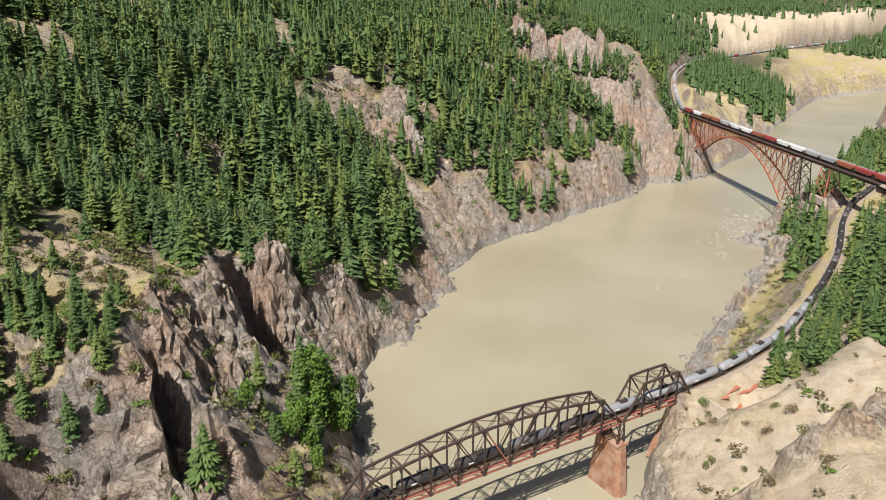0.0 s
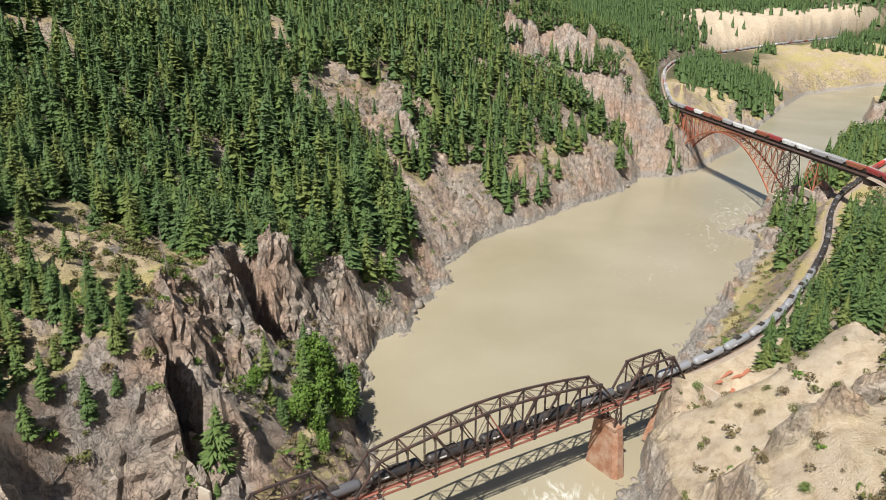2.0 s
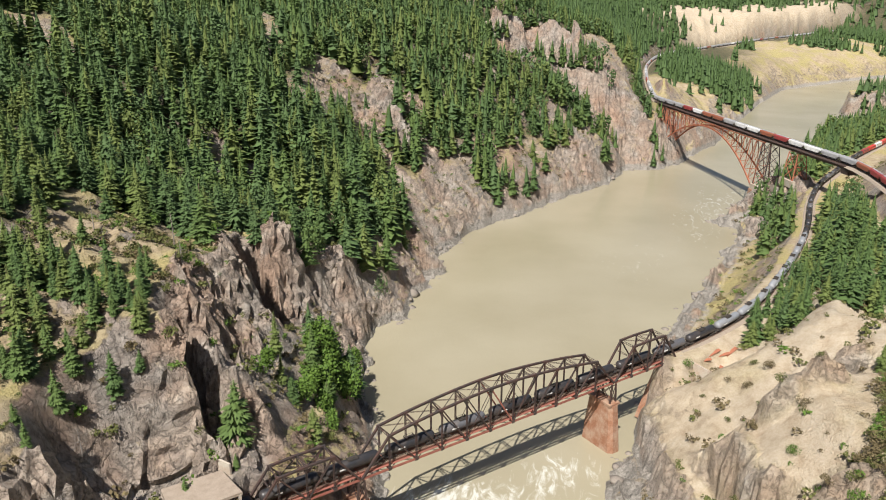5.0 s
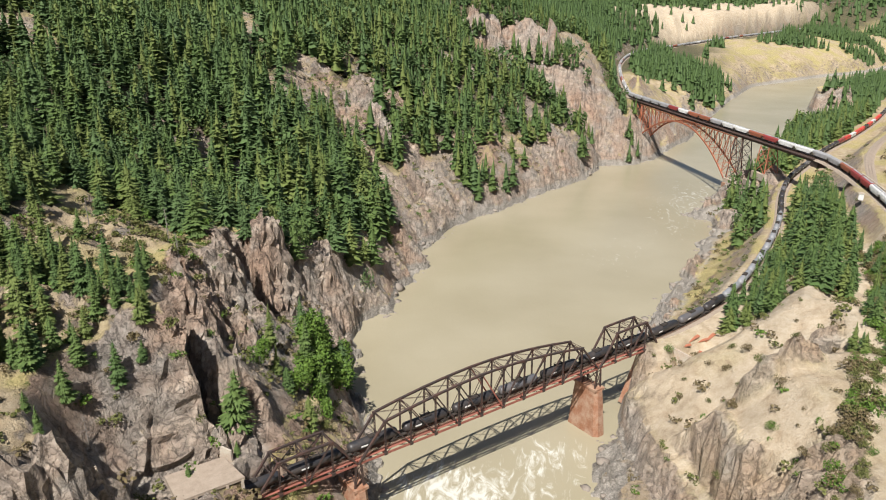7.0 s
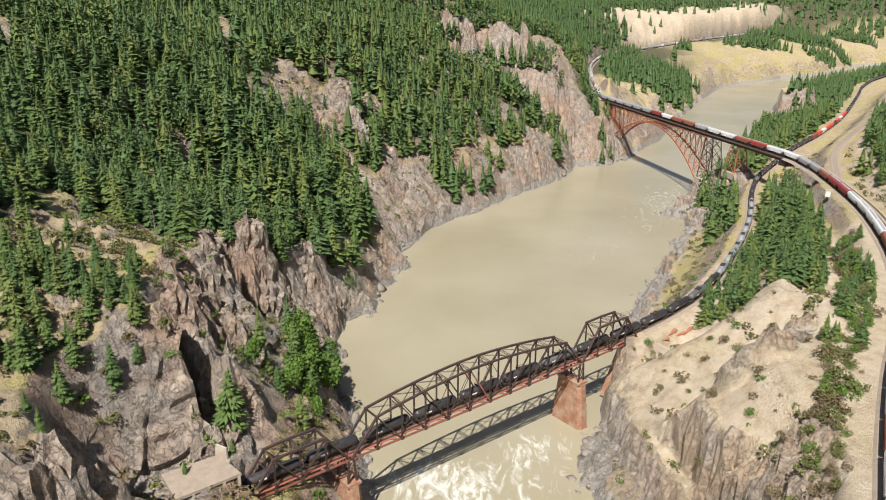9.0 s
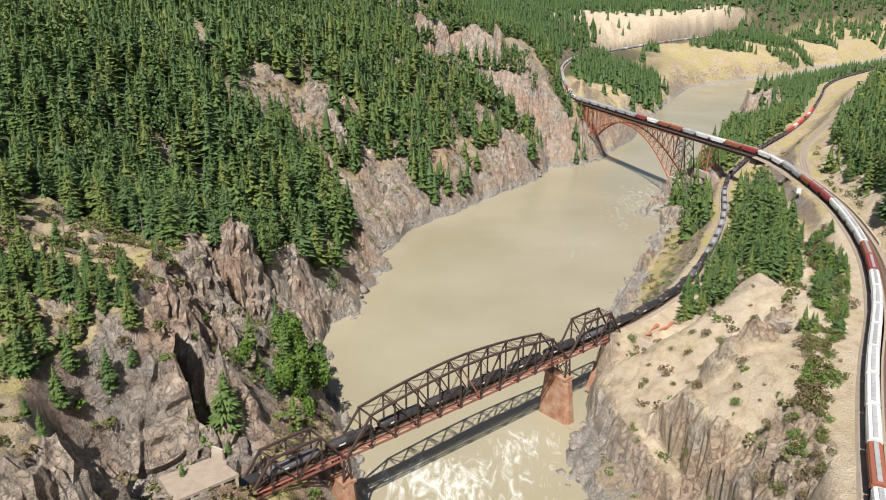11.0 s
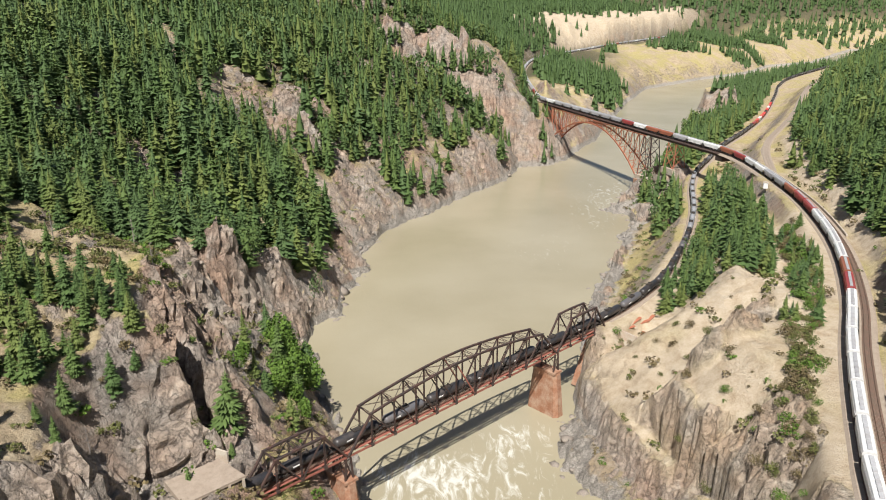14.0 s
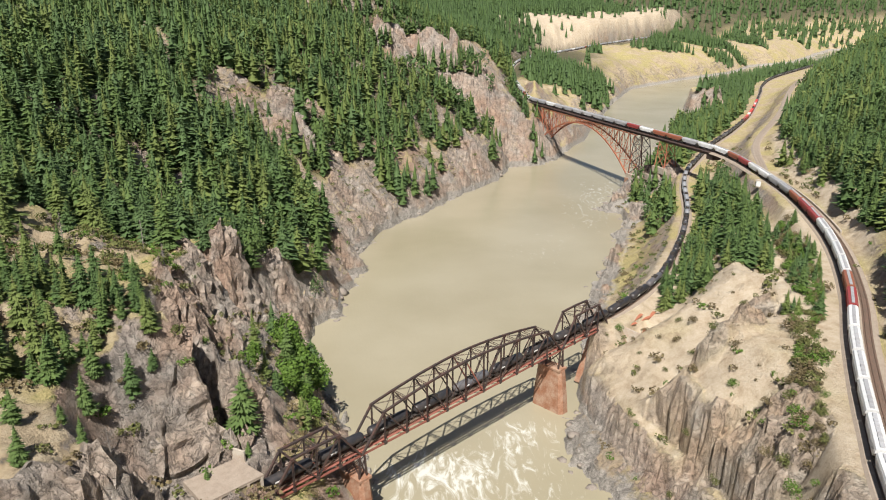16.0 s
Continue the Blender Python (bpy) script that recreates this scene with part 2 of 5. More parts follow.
BENCH = ((60, 60, 52), (92, 132, 52), (108, 165, 52), (126, 199, 52), (146, 236, 52), (166, 278, 52), (181, 318, 52), (197, 376, 52), (207, 430, 52), (249, 530, 52), (336, 670, 52), (514, 967, 52), (760, 1250, 52), (1200, 1600, 52))
BROW = ((70, 100, 54), (80, 135, 54), (91, 175, 53), (99, 208, 54), (103, 232, 53), (112, 252, 50), (128, 285, 49), (150, 340, 48), (172, 400, 46), (190, 450, 43))
CN_FAR = ((122, 773, 51), (120, 800, 51), (122, 835, 51), (126, 898, 51), (135, 1010, 51), (152, 1150, 51), (187, 1306, 51), (236, 1410, 52), (290, 1482, 53), (432, 1690, 56), (573, 1875, 58), (782, 2175, 58), (1000, 2490, 58))


def smooth(a, b, x):
    k = np.clip((x - a) / (b - a), 0, 1)
    return k * k * (3 - 2 * k)


def near(line, X, Y):
    """Distance from each place to a line in plan, the side (+1 left), and the line's height there."""
    best = np.full(X.shape, 1e18)
    side, level = np.zeros(X.shape), np.zeros(X.shape)
    for a, b in zip(line, line[1:]):
        dx, dy = b[0] - a[0], b[1] - a[1]
        k = np.clip(((X - a[0]) * dx + (Y - a[1]) * dy) / (dx * dx + dy * dy), 0, 1)
        ex, ey = X - a[0] - k * dx, Y - a[1] - k * dy
        d = ex * ex + ey * ey
        hit = d < best
        best = np.where(hit, d, best)
        side = np.where(hit, np.sign(dx * ey - dy * ex), side)
        if len(a) > 2:
            level = np.where(hit, a[2] + (b[2] - a[2]) * k, level)
    return np.sqrt(best), side, level


def inside(ring, X, Y):
    odd = np.zeros(X.shape, bool)
    for (x0, y0), (x1, y1) in zip(ring, ring[1:] + ring[:1]):
        cross = (y0 > Y) != (y1 > Y)
        odd ^= cross & (X < (x1 - x0) * (Y - y0) / ((y1 - y0) or 1e-9) + x0)
    return odd


def lattice(X, Y, seed):
    """Smooth value noise, one cell a unit, from 0 to 1."""
    i, j = np.floor(X), np.floor(Y)
    u, v = X - i, Y - j
    u, v = u * u * (3 - 2 * u), v * v * (3 - 2 * v)

    def grain(a, b):
        s = np.sin(a * 127.1 + b * 311.7 + seed * 74.7) * 43758.5453
        return s - np.floor(s)

    return (grain(i, j) * (1 - u) + grain(i + 1, j) * u) * (1 - v) + (grain(i, j + 1) * (1 - u) + grain(i + 1, j + 1) * u) * v


def fbm(X, Y, size, octaves, seed):
    out, gain = 0, 1.0
    for k in range(octaves):
        out = out + gain * (lattice(X / size + 13.7 * k, Y / size - 9.1 * k, seed + k) - 0.5)
        size, gain = size / 2.1, gain * 0.52
    return out


def ridged(X, Y, size, octaves, seed):
    out, gain = 0, 1.0
    for k in range(octaves):
        out = out + gain * (0.5 - np.abs(2 * lattice(X / size + 5.3 * k, Y / size + 17.9 * k, seed + k) - 1))
        size, gain = size / 2.1, gain * 0.5
    return out


def blocks(X, Y, size, seed):
    """Broken rock: each jittered cell has a height and tilt of its own, from -1 to 1."""
    i, j = np.floor(X / size), np.floor(Y / size)
    best, out = np.full(X.shape, 1e9), np.zeros(X.shape)
    for di in (-1, 0, 1):
        for dj in (-1, 0, 1):
            a, b = i + di, j + dj
            r = [np.sin(a * 127.1 + b * 311.7 + seed * 74.7 + k * 19.3) * 43758.5453 for k in range(5)]
            r = [q - np.floor(q) for q in r]
            ex, ey = X / size - a - r[0], Y / size - b - r[1]
            d = ex * ex + ey * ey
            hit = d < best
            best = np.where(hit, d, best)
            out = np.where(hit, 2 * r[2] - 1 + 0.9 * ((r[3] - 0.5) * ex + (r[4] - 0.5) * ey) * 2, out)
    return out


# the brink of the left-hand cliffs
BRINK = ((-112, 20, 62), (-100, 80, 65), (-90, 104, 66), (-82, 113, 67), (-77, 119, 67), (-75, 127, 67), (-77, 137, 67), (-83, 144, 67), (-77, 151, 68), (-74, 160, 68), (-72.7, 174, 68), (-80, 183, 71), (-83, 198, 71), (-84, 216, 70), (-84.6, 232, 70), (-96, 250, 66),
         (-99, 266, 62), (-88, 282, 57), (-80, 300, 46), (-74, 325, 40), (-67, 352, 30))
RIVER = list(LEFT_SHORE) + list(RIGHT_SHORE)[::-1]
# clefts cut into the left bank: ends, half width, depth
CLEFTS = (((-65, 175), (-82, 189), 3.6, 23), ((-66, 145), (-84, 145), 3.2, 15), ((-71, 244), (-97, 274), 6.0, 30), ((-58, 303), (-84, 300), 3.5, 12), ((-30, 452), (-96, 476), 4.0, 8))
# knobs of bare rock: place, radius, height
KNOBS = ((20, 772, 26, 12), (-28, 738, 22, 11), (62, 742, 22, 9), (-66, 318, 9, 9), (-32, 478, 10, 6), (-84, 286, 10, 8), (412, 1046, 34, 26), (180, 581, 15, 11), (187, 553, 15, 10), (150, 505, 12, 6), (-63, 183, 4, 6), (84, 209, 5, 3.5), (95, 211, 6, 4), (111, 231, 4, 3), (88, 171, 8, 5), (88, 157, 7, 5))
# rock walls of the sandy bank, both facing the river: the lower one by the pier, and the upper one behind it
LOW_WALL = ((52, 275), (53, 258), (54, 244), (59, 214), (64, 203), (70, 176), (78, 140), (84, 90))
HIGH_WALL = ((66, 216), (72, 203), (74, 190), (78, 172), (78, 150), (88, 100))
# bare strips on the wooded slope: ends and half width
SCARS = (((-48, 432), (-90, 478), 7), ((-90, 478), (-124, 494), 8), ((-124, 494), (-134, 520), 15), ((-150, 450), (-156, 470), 9), ((-160, 490), (-202, 575), 8), ((-228, 353), (-250, 385), 17), ((-255, 470), (-270, 490), 14), ((20, 772), (60, 800), 22), ((-36, 742), (16, 776), 20), ((96, 700), (70, 830), 13), ((30, 600), (6, 600), 9), ((-30, 480), (-52, 486), 12), ((-10, 722), (-24, 690), 15), ((40, 735), (48, 720), 10), ((-48, 470), (-56, 484), 13), ((-40, 500), (-44, 524), 11), ((2, 575), (-4, 566), 13), ((-10, 548), (-22, 556), 8), ((20, 652), (30, 660), 8), ((48, 648), (56, 660), 10), ((79, 779), (88, 710), 18), ((-94, 484), (-73, 453), 8), ((-73, 453), (-53, 405), 7), ((-130, 497), (-114, 520), 11))


def bluff(X, Y):
    """Where the far terrace breaks off in bare sand, above the far line."""
    d, side, _ = near(CN_FAR, X, Y)
    scallop = fbm(X, Y, 150, 3, 6)
    return (side > 0) * smooth(6, 12, d) * smooth(105, 85, d + 210 * scallop) * smooth(1400, 1560, Y) * smooth(2350, 2100, Y)


def outcrops(X, Y, dl):
    """Bare brown crags that break the woods above the left bank."""
    return smooth(0.07, 0.15, fbm(X, Y, 42, 3, 121)) * smooth(420, 480, Y) * smooth(770, 730, Y) * smooth(125, 85, dl)


def ground(X, Y):
    """The height of the land, and how far it is wooded, sandy and rough, at each place."""
    X, Y = np.asarray(X, float), np.asarray(Y, float)
    wx, wy = X + 5 * fbm(X, Y, 30, 3, 3), Y + 5 * fbm(X, Y, 30, 3, 7)
    jag = 4.5 * smooth(1100, 700, Y)
    wet = inside(RIVER, X + jag * fbm(X, Y, 9, 3, 83), Y + jag * fbm(X, Y, 9, 3, 85))
    dl, _, _ = near(LEFT_SHORE, wx, wy)
    dr, _, _ = near(RIGHT_SHORE, wx, wy)
    tl, _, _ = near(LEFT_SHORE, X, Y)
    tr, _, _ = near(RIGHT_SHORE, X, Y)
    dl, dr = np.minimum(dl, tl * 1.5), np.minimum(dr, tr * 1.5)
    left = tl < tr
    # left bank: cliffs below a bench, then the long slope
    slope = np.interp(dl, (0, 4, 15, 30, 50, 90, 120, 200, 350, 700, 1500, 4000), (0, 5, 20, 36, 54, 88, 106, 134, 180, 290, 460, 700))
    shelf = np.interp(dl, (0, 6, 30, 60, 140, 198, 255, 420, 900, 4000), (0, 7, 26, 42, 51, 57, 106, 130, 330, 700))
    de, se, ze = near(BRINK, wx, wy)
    face = 8 + 4 * smooth(176, 184, Y) - 6 * smooth(232, 250, Y)
    down = 27 - 4 * smooth(176, 184, Y) - 2 * smooth(232, 250, Y)
    foot = np.maximum(ze - down, 6)
    below = np.where(de < face, ze - (ze - foot) * de / face, foot * tl / (tl + np.maximum(de - face, 0) + 1e-6))
    above = ze + np.interp(de, (0, 10, 40, 100, 200, 500, 3000), (0, 1.5, 9, 42, 84, 190, 600))
    head = np.where(se > 0, above, below)
    hl = head + (slope - head) * smooth(318, 356, Y)
    hl = hl + (shelf - hl) * smooth(800, 980, Y + 0.8 * (X - 120))
    dn, sn, zn = near(CN_FAR, wx, wy)
    steep_rise = np.interp(dn, (0, 8, 60, 200, 500, 3000), (0, 2, 46, 130, 230, 600))
    scarp = np.interp(dn, (0, 10, 75, 300, 800, 3000), (0, 3, 58, 78, 190, 600))
    rise = zn + steep_rise + (scarp - steep_rise) * smooth(1350, 1600, Y)
    beyond = smooth(770, 840, Y) * smooth(2350, 2000, Y)
    hl = hl + beyond * np.where(sn > 0, np.maximum(hl, rise) - hl, (np.minimum(hl, np.maximum(zn - 0.06 * dn, 30)) - hl) * smooth(1000, 1150, Y) * smooth(420, 260, dn))
    # right bank: between the water, the lower line, the upper bench and the hill
    dc, _, zc = near(CP_LINE, X, Y)
    db, sb, zb = near(BENCH, X, Y)
    dq, sq, zq = near(BROW, wx, wy)
    ws, wc, wb, wq = 1 / (dr + 2.0) ** 1.6, 1 / (dc + 2.0) ** 2, 1 / (db + 2.0) ** 2, 1 / (dq + 2.0) ** 2
    hr = (wc * zc + wb * zb + wq * zq) / (ws + wc + wb + wq) * np.clip(dr / 4, 0, 1)
    da, sa, _ = near(LOW_WALL, wx, wy)
    du, su, _ = near(HIGH_WALL, wx, wy)
    da, du = da * sa, du * su
    strand = np.interp(dr, (0, 2, 8, 20, 40), (0, 1.8, 4, 6.5, 8))
    shelf_r = strand + (14 + 0.62 * np.maximum(da, 0) - strand) * smooth(-1.5, 1.0, da)
    shelf_r = shelf_r + smooth(218, 206, Y) * (14 * smooth(-0.9, 0.9, du) + 0.45 * np.maximum(du, 0))
    hr = hr + (np.minimum(shelf_r, 53) - hr) * smooth(268, 250, Y)
    hill = 52 + np.interp(db, (0, 9, 12, 40, 120, 300, 700, 1500, 4000), (0, 0, 3, 20, 70, 175, 320, 470, 700))
    hr = np.where(sb < 0, hill, hr)
    h = np.where(left, hl, hr)
    # rough ground
    steepness = np.clip(np.minimum(tl, tr) / 12, 0, 1)
    rough = np.where(left, 1.0, np.where(sb < 0, 0.35, 0.45 - 0.1 * smooth(245, 215, Y)))
    h = h + steepness * rough * (5.5 * ridged(wx, wy, 26, 5, 11) + 9 * fbm(X, Y, 90, 3, 21))
    h = h + 1.6 * np.clip(np.minimum(tl, tr) / 3, 0, 1) * rough * ridged(X, Y, 6, 3, 31) * smooth(480, 360, Y)
    h = h + smooth(300, 900, np.minimum(tl, tr)) * 90 * fbm(X, Y, 600, 4, 41)
    for (x0, y0), (x1, y1), wide, deep in CLEFTS:
        d, _, _ = near(((x0, y0), (x1, y1)), wx, wy)
        h = h - deep * smooth(wide * 1.5, wide * 0.5, d) * np.clip(h / 40, 0, 1)
    cliff = smooth(335, 300, Y) * np.where(se > 0, smooth(6, 1, de), smooth(26, 14, de))
    rocky = np.where(left, np.maximum(cliff, np.where(Y > 335, 0.5, 0.9) * smooth(30, 12, dl + 34 * fbm(X, Y, 45, 2, 15))), np.maximum(smooth(12, 5, dr) * (1 - 0.5 * smooth(262, 250, Y)), smooth(262, 250, Y) * np.maximum(0.5 * smooth(0, -3, da), np.maximum(smooth(3.5, 1.5, np.abs(da)), smooth(216, 206, Y) * smooth(5, 2, np.abs(du - 1) + 4 * fbm(X, Y, 12, 2, 25))))))
    rocky = np.maximum(rocky, 0.75 * left * outcrops(X, Y, dl))
    for x, y, r, tall in KNOBS:
        d = np.hypot(wx - x, wy - y) / r
        h = h + tall * smooth(1.1, 0.55, d)
        rocky = np.maximum(rocky, smooth(1.5, 1.0, d))
    rocky = rocky * np.clip(np.minimum(tl, tr) / 4, 0.35, 1) * smooth(1150, 950, Y)
    fine = smooth(430, 340, Y)
    h = h + rocky * (2.6 * blocks(wx, wy * 1.3, 12, 3) + (1 - fine) * (8.0 * blocks(wx + 0.5 * wy, wy, 26, 19) + 6 * ridged(X, Y, 30, 2, 23)) + (0.3 + 0.7 * fine) * 1.9 * blocks(wx + 0.3 * wy, wy, 6, 9) + fine * (1.0 * blocks(X, Y - 0.4 * X, 3.0, 14) + 2.5 * fbm(X, Y, 5, 3, 17)))
    step = 5.5 + 2 * fbm(X, Y, 40, 2, 51)
    k = h / step + 1.2 * fbm(X, Y, 14, 3, 53)
    ledge = (np.floor(k) + smooth(0.35, 0.75, k - np.floor(k)) - k) * step
    h = h + 0.55 * rocky * ledge
    h = np.maximum(h, 0.6)
    # level ground for the lines
    d, _, z = near(CN_FAR, X, Y)
    h = h + (z - 0.6 - h) * smooth(14, 5, d)
    h = h + (zc - 0.6 - h) * smooth(10, 4, dc) * (~left)
    flat = 15 - 8 * smooth(440, 520, Y)
    h = h + (zb - 0.6 - h) * smooth(flat, flat * 0.5, db) * (~left)
    dw, _, _ = near(((-50, 166, 28), (-36, 178, 28)), X, Y)
    h = np.where(left, np.minimum(h, 24 + 9 * np.clip(dw - 5, 0, 40)), h)
    dg, _, _ = near(((-71, 149), (-57, 162)), wx, wy)
    h = np.where(left, np.minimum(h, 35.6 + 2.4 * np.clip(dg - 6.5, 0, 60)), h)
    h = np.where(wet, -1.0 - 0.5 * np.minimum(np.minimum(tl, tr), 12), h)
    bald = np.zeros(X.shape)
    for a, b, r in SCARS:
        bald = np.maximum(bald, smooth(r * 1.15, r * 0.8, near((a, b), wx, wy)[0]))
    rocky = np.maximum(rocky, 0.55 * bald * left)
    hump = (sn < 0) * smooth(770, 790, Y) * smooth(1060, 990, Y) * left
    woods = (1 - hump) * (1 - bald) * (1 - 0.9 * left * outcrops(X, Y, dl)) * np.where(left, np.maximum(smooth(24, 50, dl) * smooth(1500, 1100, Y) * np.where((Y < 330) & (de < np.where(Y < 250, 50, 30)), 0.15, 1), np.maximum(smooth(205, 240, dl), smooth(60, 90, dl) * smooth(420, 300, X)) * smooth(900, 1100, Y)), smooth(12, 30, np.where(sb < 0, db, 0)))
    sand = np.where(left, bluff(X, Y), 0.0)
    sand = np.maximum(sand, np.where(~left & (sb < 0), smooth(7, 12, db) * smooth(30, 22, db + 10 * fbm(X, Y, 30, 2, 5) + 14 * smooth(320, 270, Y)), 0))
    sand = np.maximum(sand, np.where(~left & (sb > 0), 1.25 * smooth(40, 66, X) * smooth(380, 320, Y) * smooth(9, 20, h) * (0.85 + 0.9 * fbm(X, Y, 25, 3, 8)), 0))
    return h, np.clip(woods, 0, 1), np.clip(sand, 0, 1) * (1 - 0.8 * rocky), rocky


def steps(*runs):
    """Grid lines: runs of (start, end, first step, last step)."""
    out = []
    for a, b, s0, s1 in runs:
        x = a
        while x < b - 1e-6:
            out.append(x)
            x += s0 + (s1 - s0) * (x - a) / (b - a)
    return np.array(out + [runs[-1][1]])


def sheet(name, xs, ys, heights):
    X, Y = np.meshgrid(xs, ys)
    co = np.stack([X, Y, heights], -1).reshape(-1, 3)
    nx, ny = len(xs), len(ys)
    i = (np.arange(ny - 1)[:, None] * nx + np.arange(nx - 1)).ravel()
    faces = np.stack([i, i + 1, i + nx + 1, i + nx], 1)
    me = bpy.data.meshes.new(name)
    me.vertices.add(len(co))
    me.vertices.foreach_set("co", co.ravel())
    me.loops.add(faces.size)
    me.loops.foreach_set("vertex_index", faces.ravel())
    me.polygons.add(len(faces))
    me.polygons.foreach_set("loop_start", np.arange(0, faces.size, 4))
    me.update()
    return me


def spread(me, name, values):
    a = me.attributes.new(name, "FLOAT", "POINT")
    a.data.foreach_set("value", np.asarray(values, np.float32).ravel())


XS = steps((-3600, -700, 220, 60), (-700, -240, 40, 5), (-240, -120, 4, 1.4), (-120, -20, 1.15, 1.15), (-20, 140, 1.6, 1.6), (140, 330, 1.9, 4), (330, 900, 5, 24), (900, 3800, 30, 220))
YS = steps((-900, 90, 120, 8), (90, 230, 1.2, 1.3), (230, 330, 1.5, 1.8), (330, 900, 2, 5), (900, 2600, 6, 40), (2600, 4900, 45, 200))
GX, GY = np.meshgrid(XS, YS)
GH, GW, GS, GR = ground(GX, GY)
def broken(h, rocky):
    """How far each place of a steep rock face stands out or back, in plan: blocks and ledges seen on the face itself."""
    gy, gx = np.gradient(h, YS, XS)
    tilt = np.hypot(gx, gy) + 1e-6
    u = (GX * gy - GY * gx) / tilt * 0.25 + 0.6 * (GX + GY)
    out = 1.5 * blocks(u, h * 1.15 + 0.3 * u, 7.5, 71) + 0.9 * blocks(u - 0.2 * h, h, 3.6, 77) + 0.8 * fbm(u, h, 9, 3, 79)
    out = out * smooth(0.35, 0.8, rocky) * smooth(0.5, 1.3, tilt) * smooth(2, 6, h) * smooth(430, 340, GY) * 0.7
    return -out * gx / tilt, -out * gy / tilt


land = sheet("ground", XS, YS, GH)
BX, BY = broken(GH, GR)
land.vertices.foreach_set("co", np.stack([GX + BX, GY + BY, GH], -1).ravel())
land.polygons.foreach_set("use_smooth", (GR[:-1, :-1] < 0.3).ravel())
spread(land, "woods", GW)
spread(land, "rocky", GR)
spread(land, "sand", GS)
land.materials.append(GROUND)
tagged(new("ground", land), "steep canyon banks of brown rock, dry soil and sand", "ground", kind="structure")


def height(X, Y):
    """The ground mesh's own height at places."""
    X, Y = np.asarray(X, float), np.asarray(Y, float)
    i, j = np.clip(np.searchsorted(XS, X) - 1, 0, len(XS) - 2), np.clip(np.searchsorted(YS, Y) - 1, 0, len(YS) - 2)
    u, v = (X - XS[i]) / (XS[i + 1] - XS[i]), (Y - YS[j]) / (YS[j + 1] - YS[j])
    return (GH[j, i] * (1 - u) + GH[j, i + 1] * u) * (1 - v) + (GH[j + 1, i] * (1 - u) + GH[j + 1, i + 1] * u) * v


def river():
    xs = steps((-400, -80, 40, 6), (-80, 260, 4, 4), (260, 2700, 8, 90))
    ys = steps((-900, 100, 100, 8), (100, 330, 3, 3), (330, 1100, 5, 10), (1100, 3000, 14, 90))
    X, Y = np.meshgrid(xs, ys)
    rapids = 0.27 * np.exp(-((X + 2) / 34) ** 2 - ((Y - 212) / 22) ** 2) + 0.27 * np.exp(-((X - 30) / 15) ** 2 - ((Y - 232) / 14) ** 2)
    rapids = rapids + 0.15 * smooth(240, 190, Y) + 0.25 * np.exp(-(((X - 130) * 0.8 - (Y - 540) * 0.25) / 30) ** 2 - ((Y - 560) / 120) ** 2)
    rapids = rapids + 0.13 * np.exp(-((Y - 960 - (X - 300)) / 130) ** 2) + 0.16 * np.exp(-((X - 60) / 30) ** 2 - ((Y - 440) / 60) ** 2)
    me = sheet("water", xs, ys, 0.25 * rapids * ridged(X, Y, 7, 2, 61))
    spread(me, "rapids", rapids)
    me.materials.append(WATER)
    me.shade_smooth()
    tagged(new("water", me), "silty tan river with white rapids below the bridge", "river", kind="structure")


river()


# ---- near railway bridge: three steel through-truss spans ----
AXIS = Vector((0.747, 0.664, 0)).normalized()
CROSS = Vector((-AXIS.y, AXIS.x, 0))
ORIGIN = Vector((-30.2, 185.3, 0))
TURN = math.degrees(math.atan2(AXIS.y, AXIS.x))
HALF, LOW = 3.05, 26.2
# in the bridge's own space x runs along it from the left pier, y away from the viewer


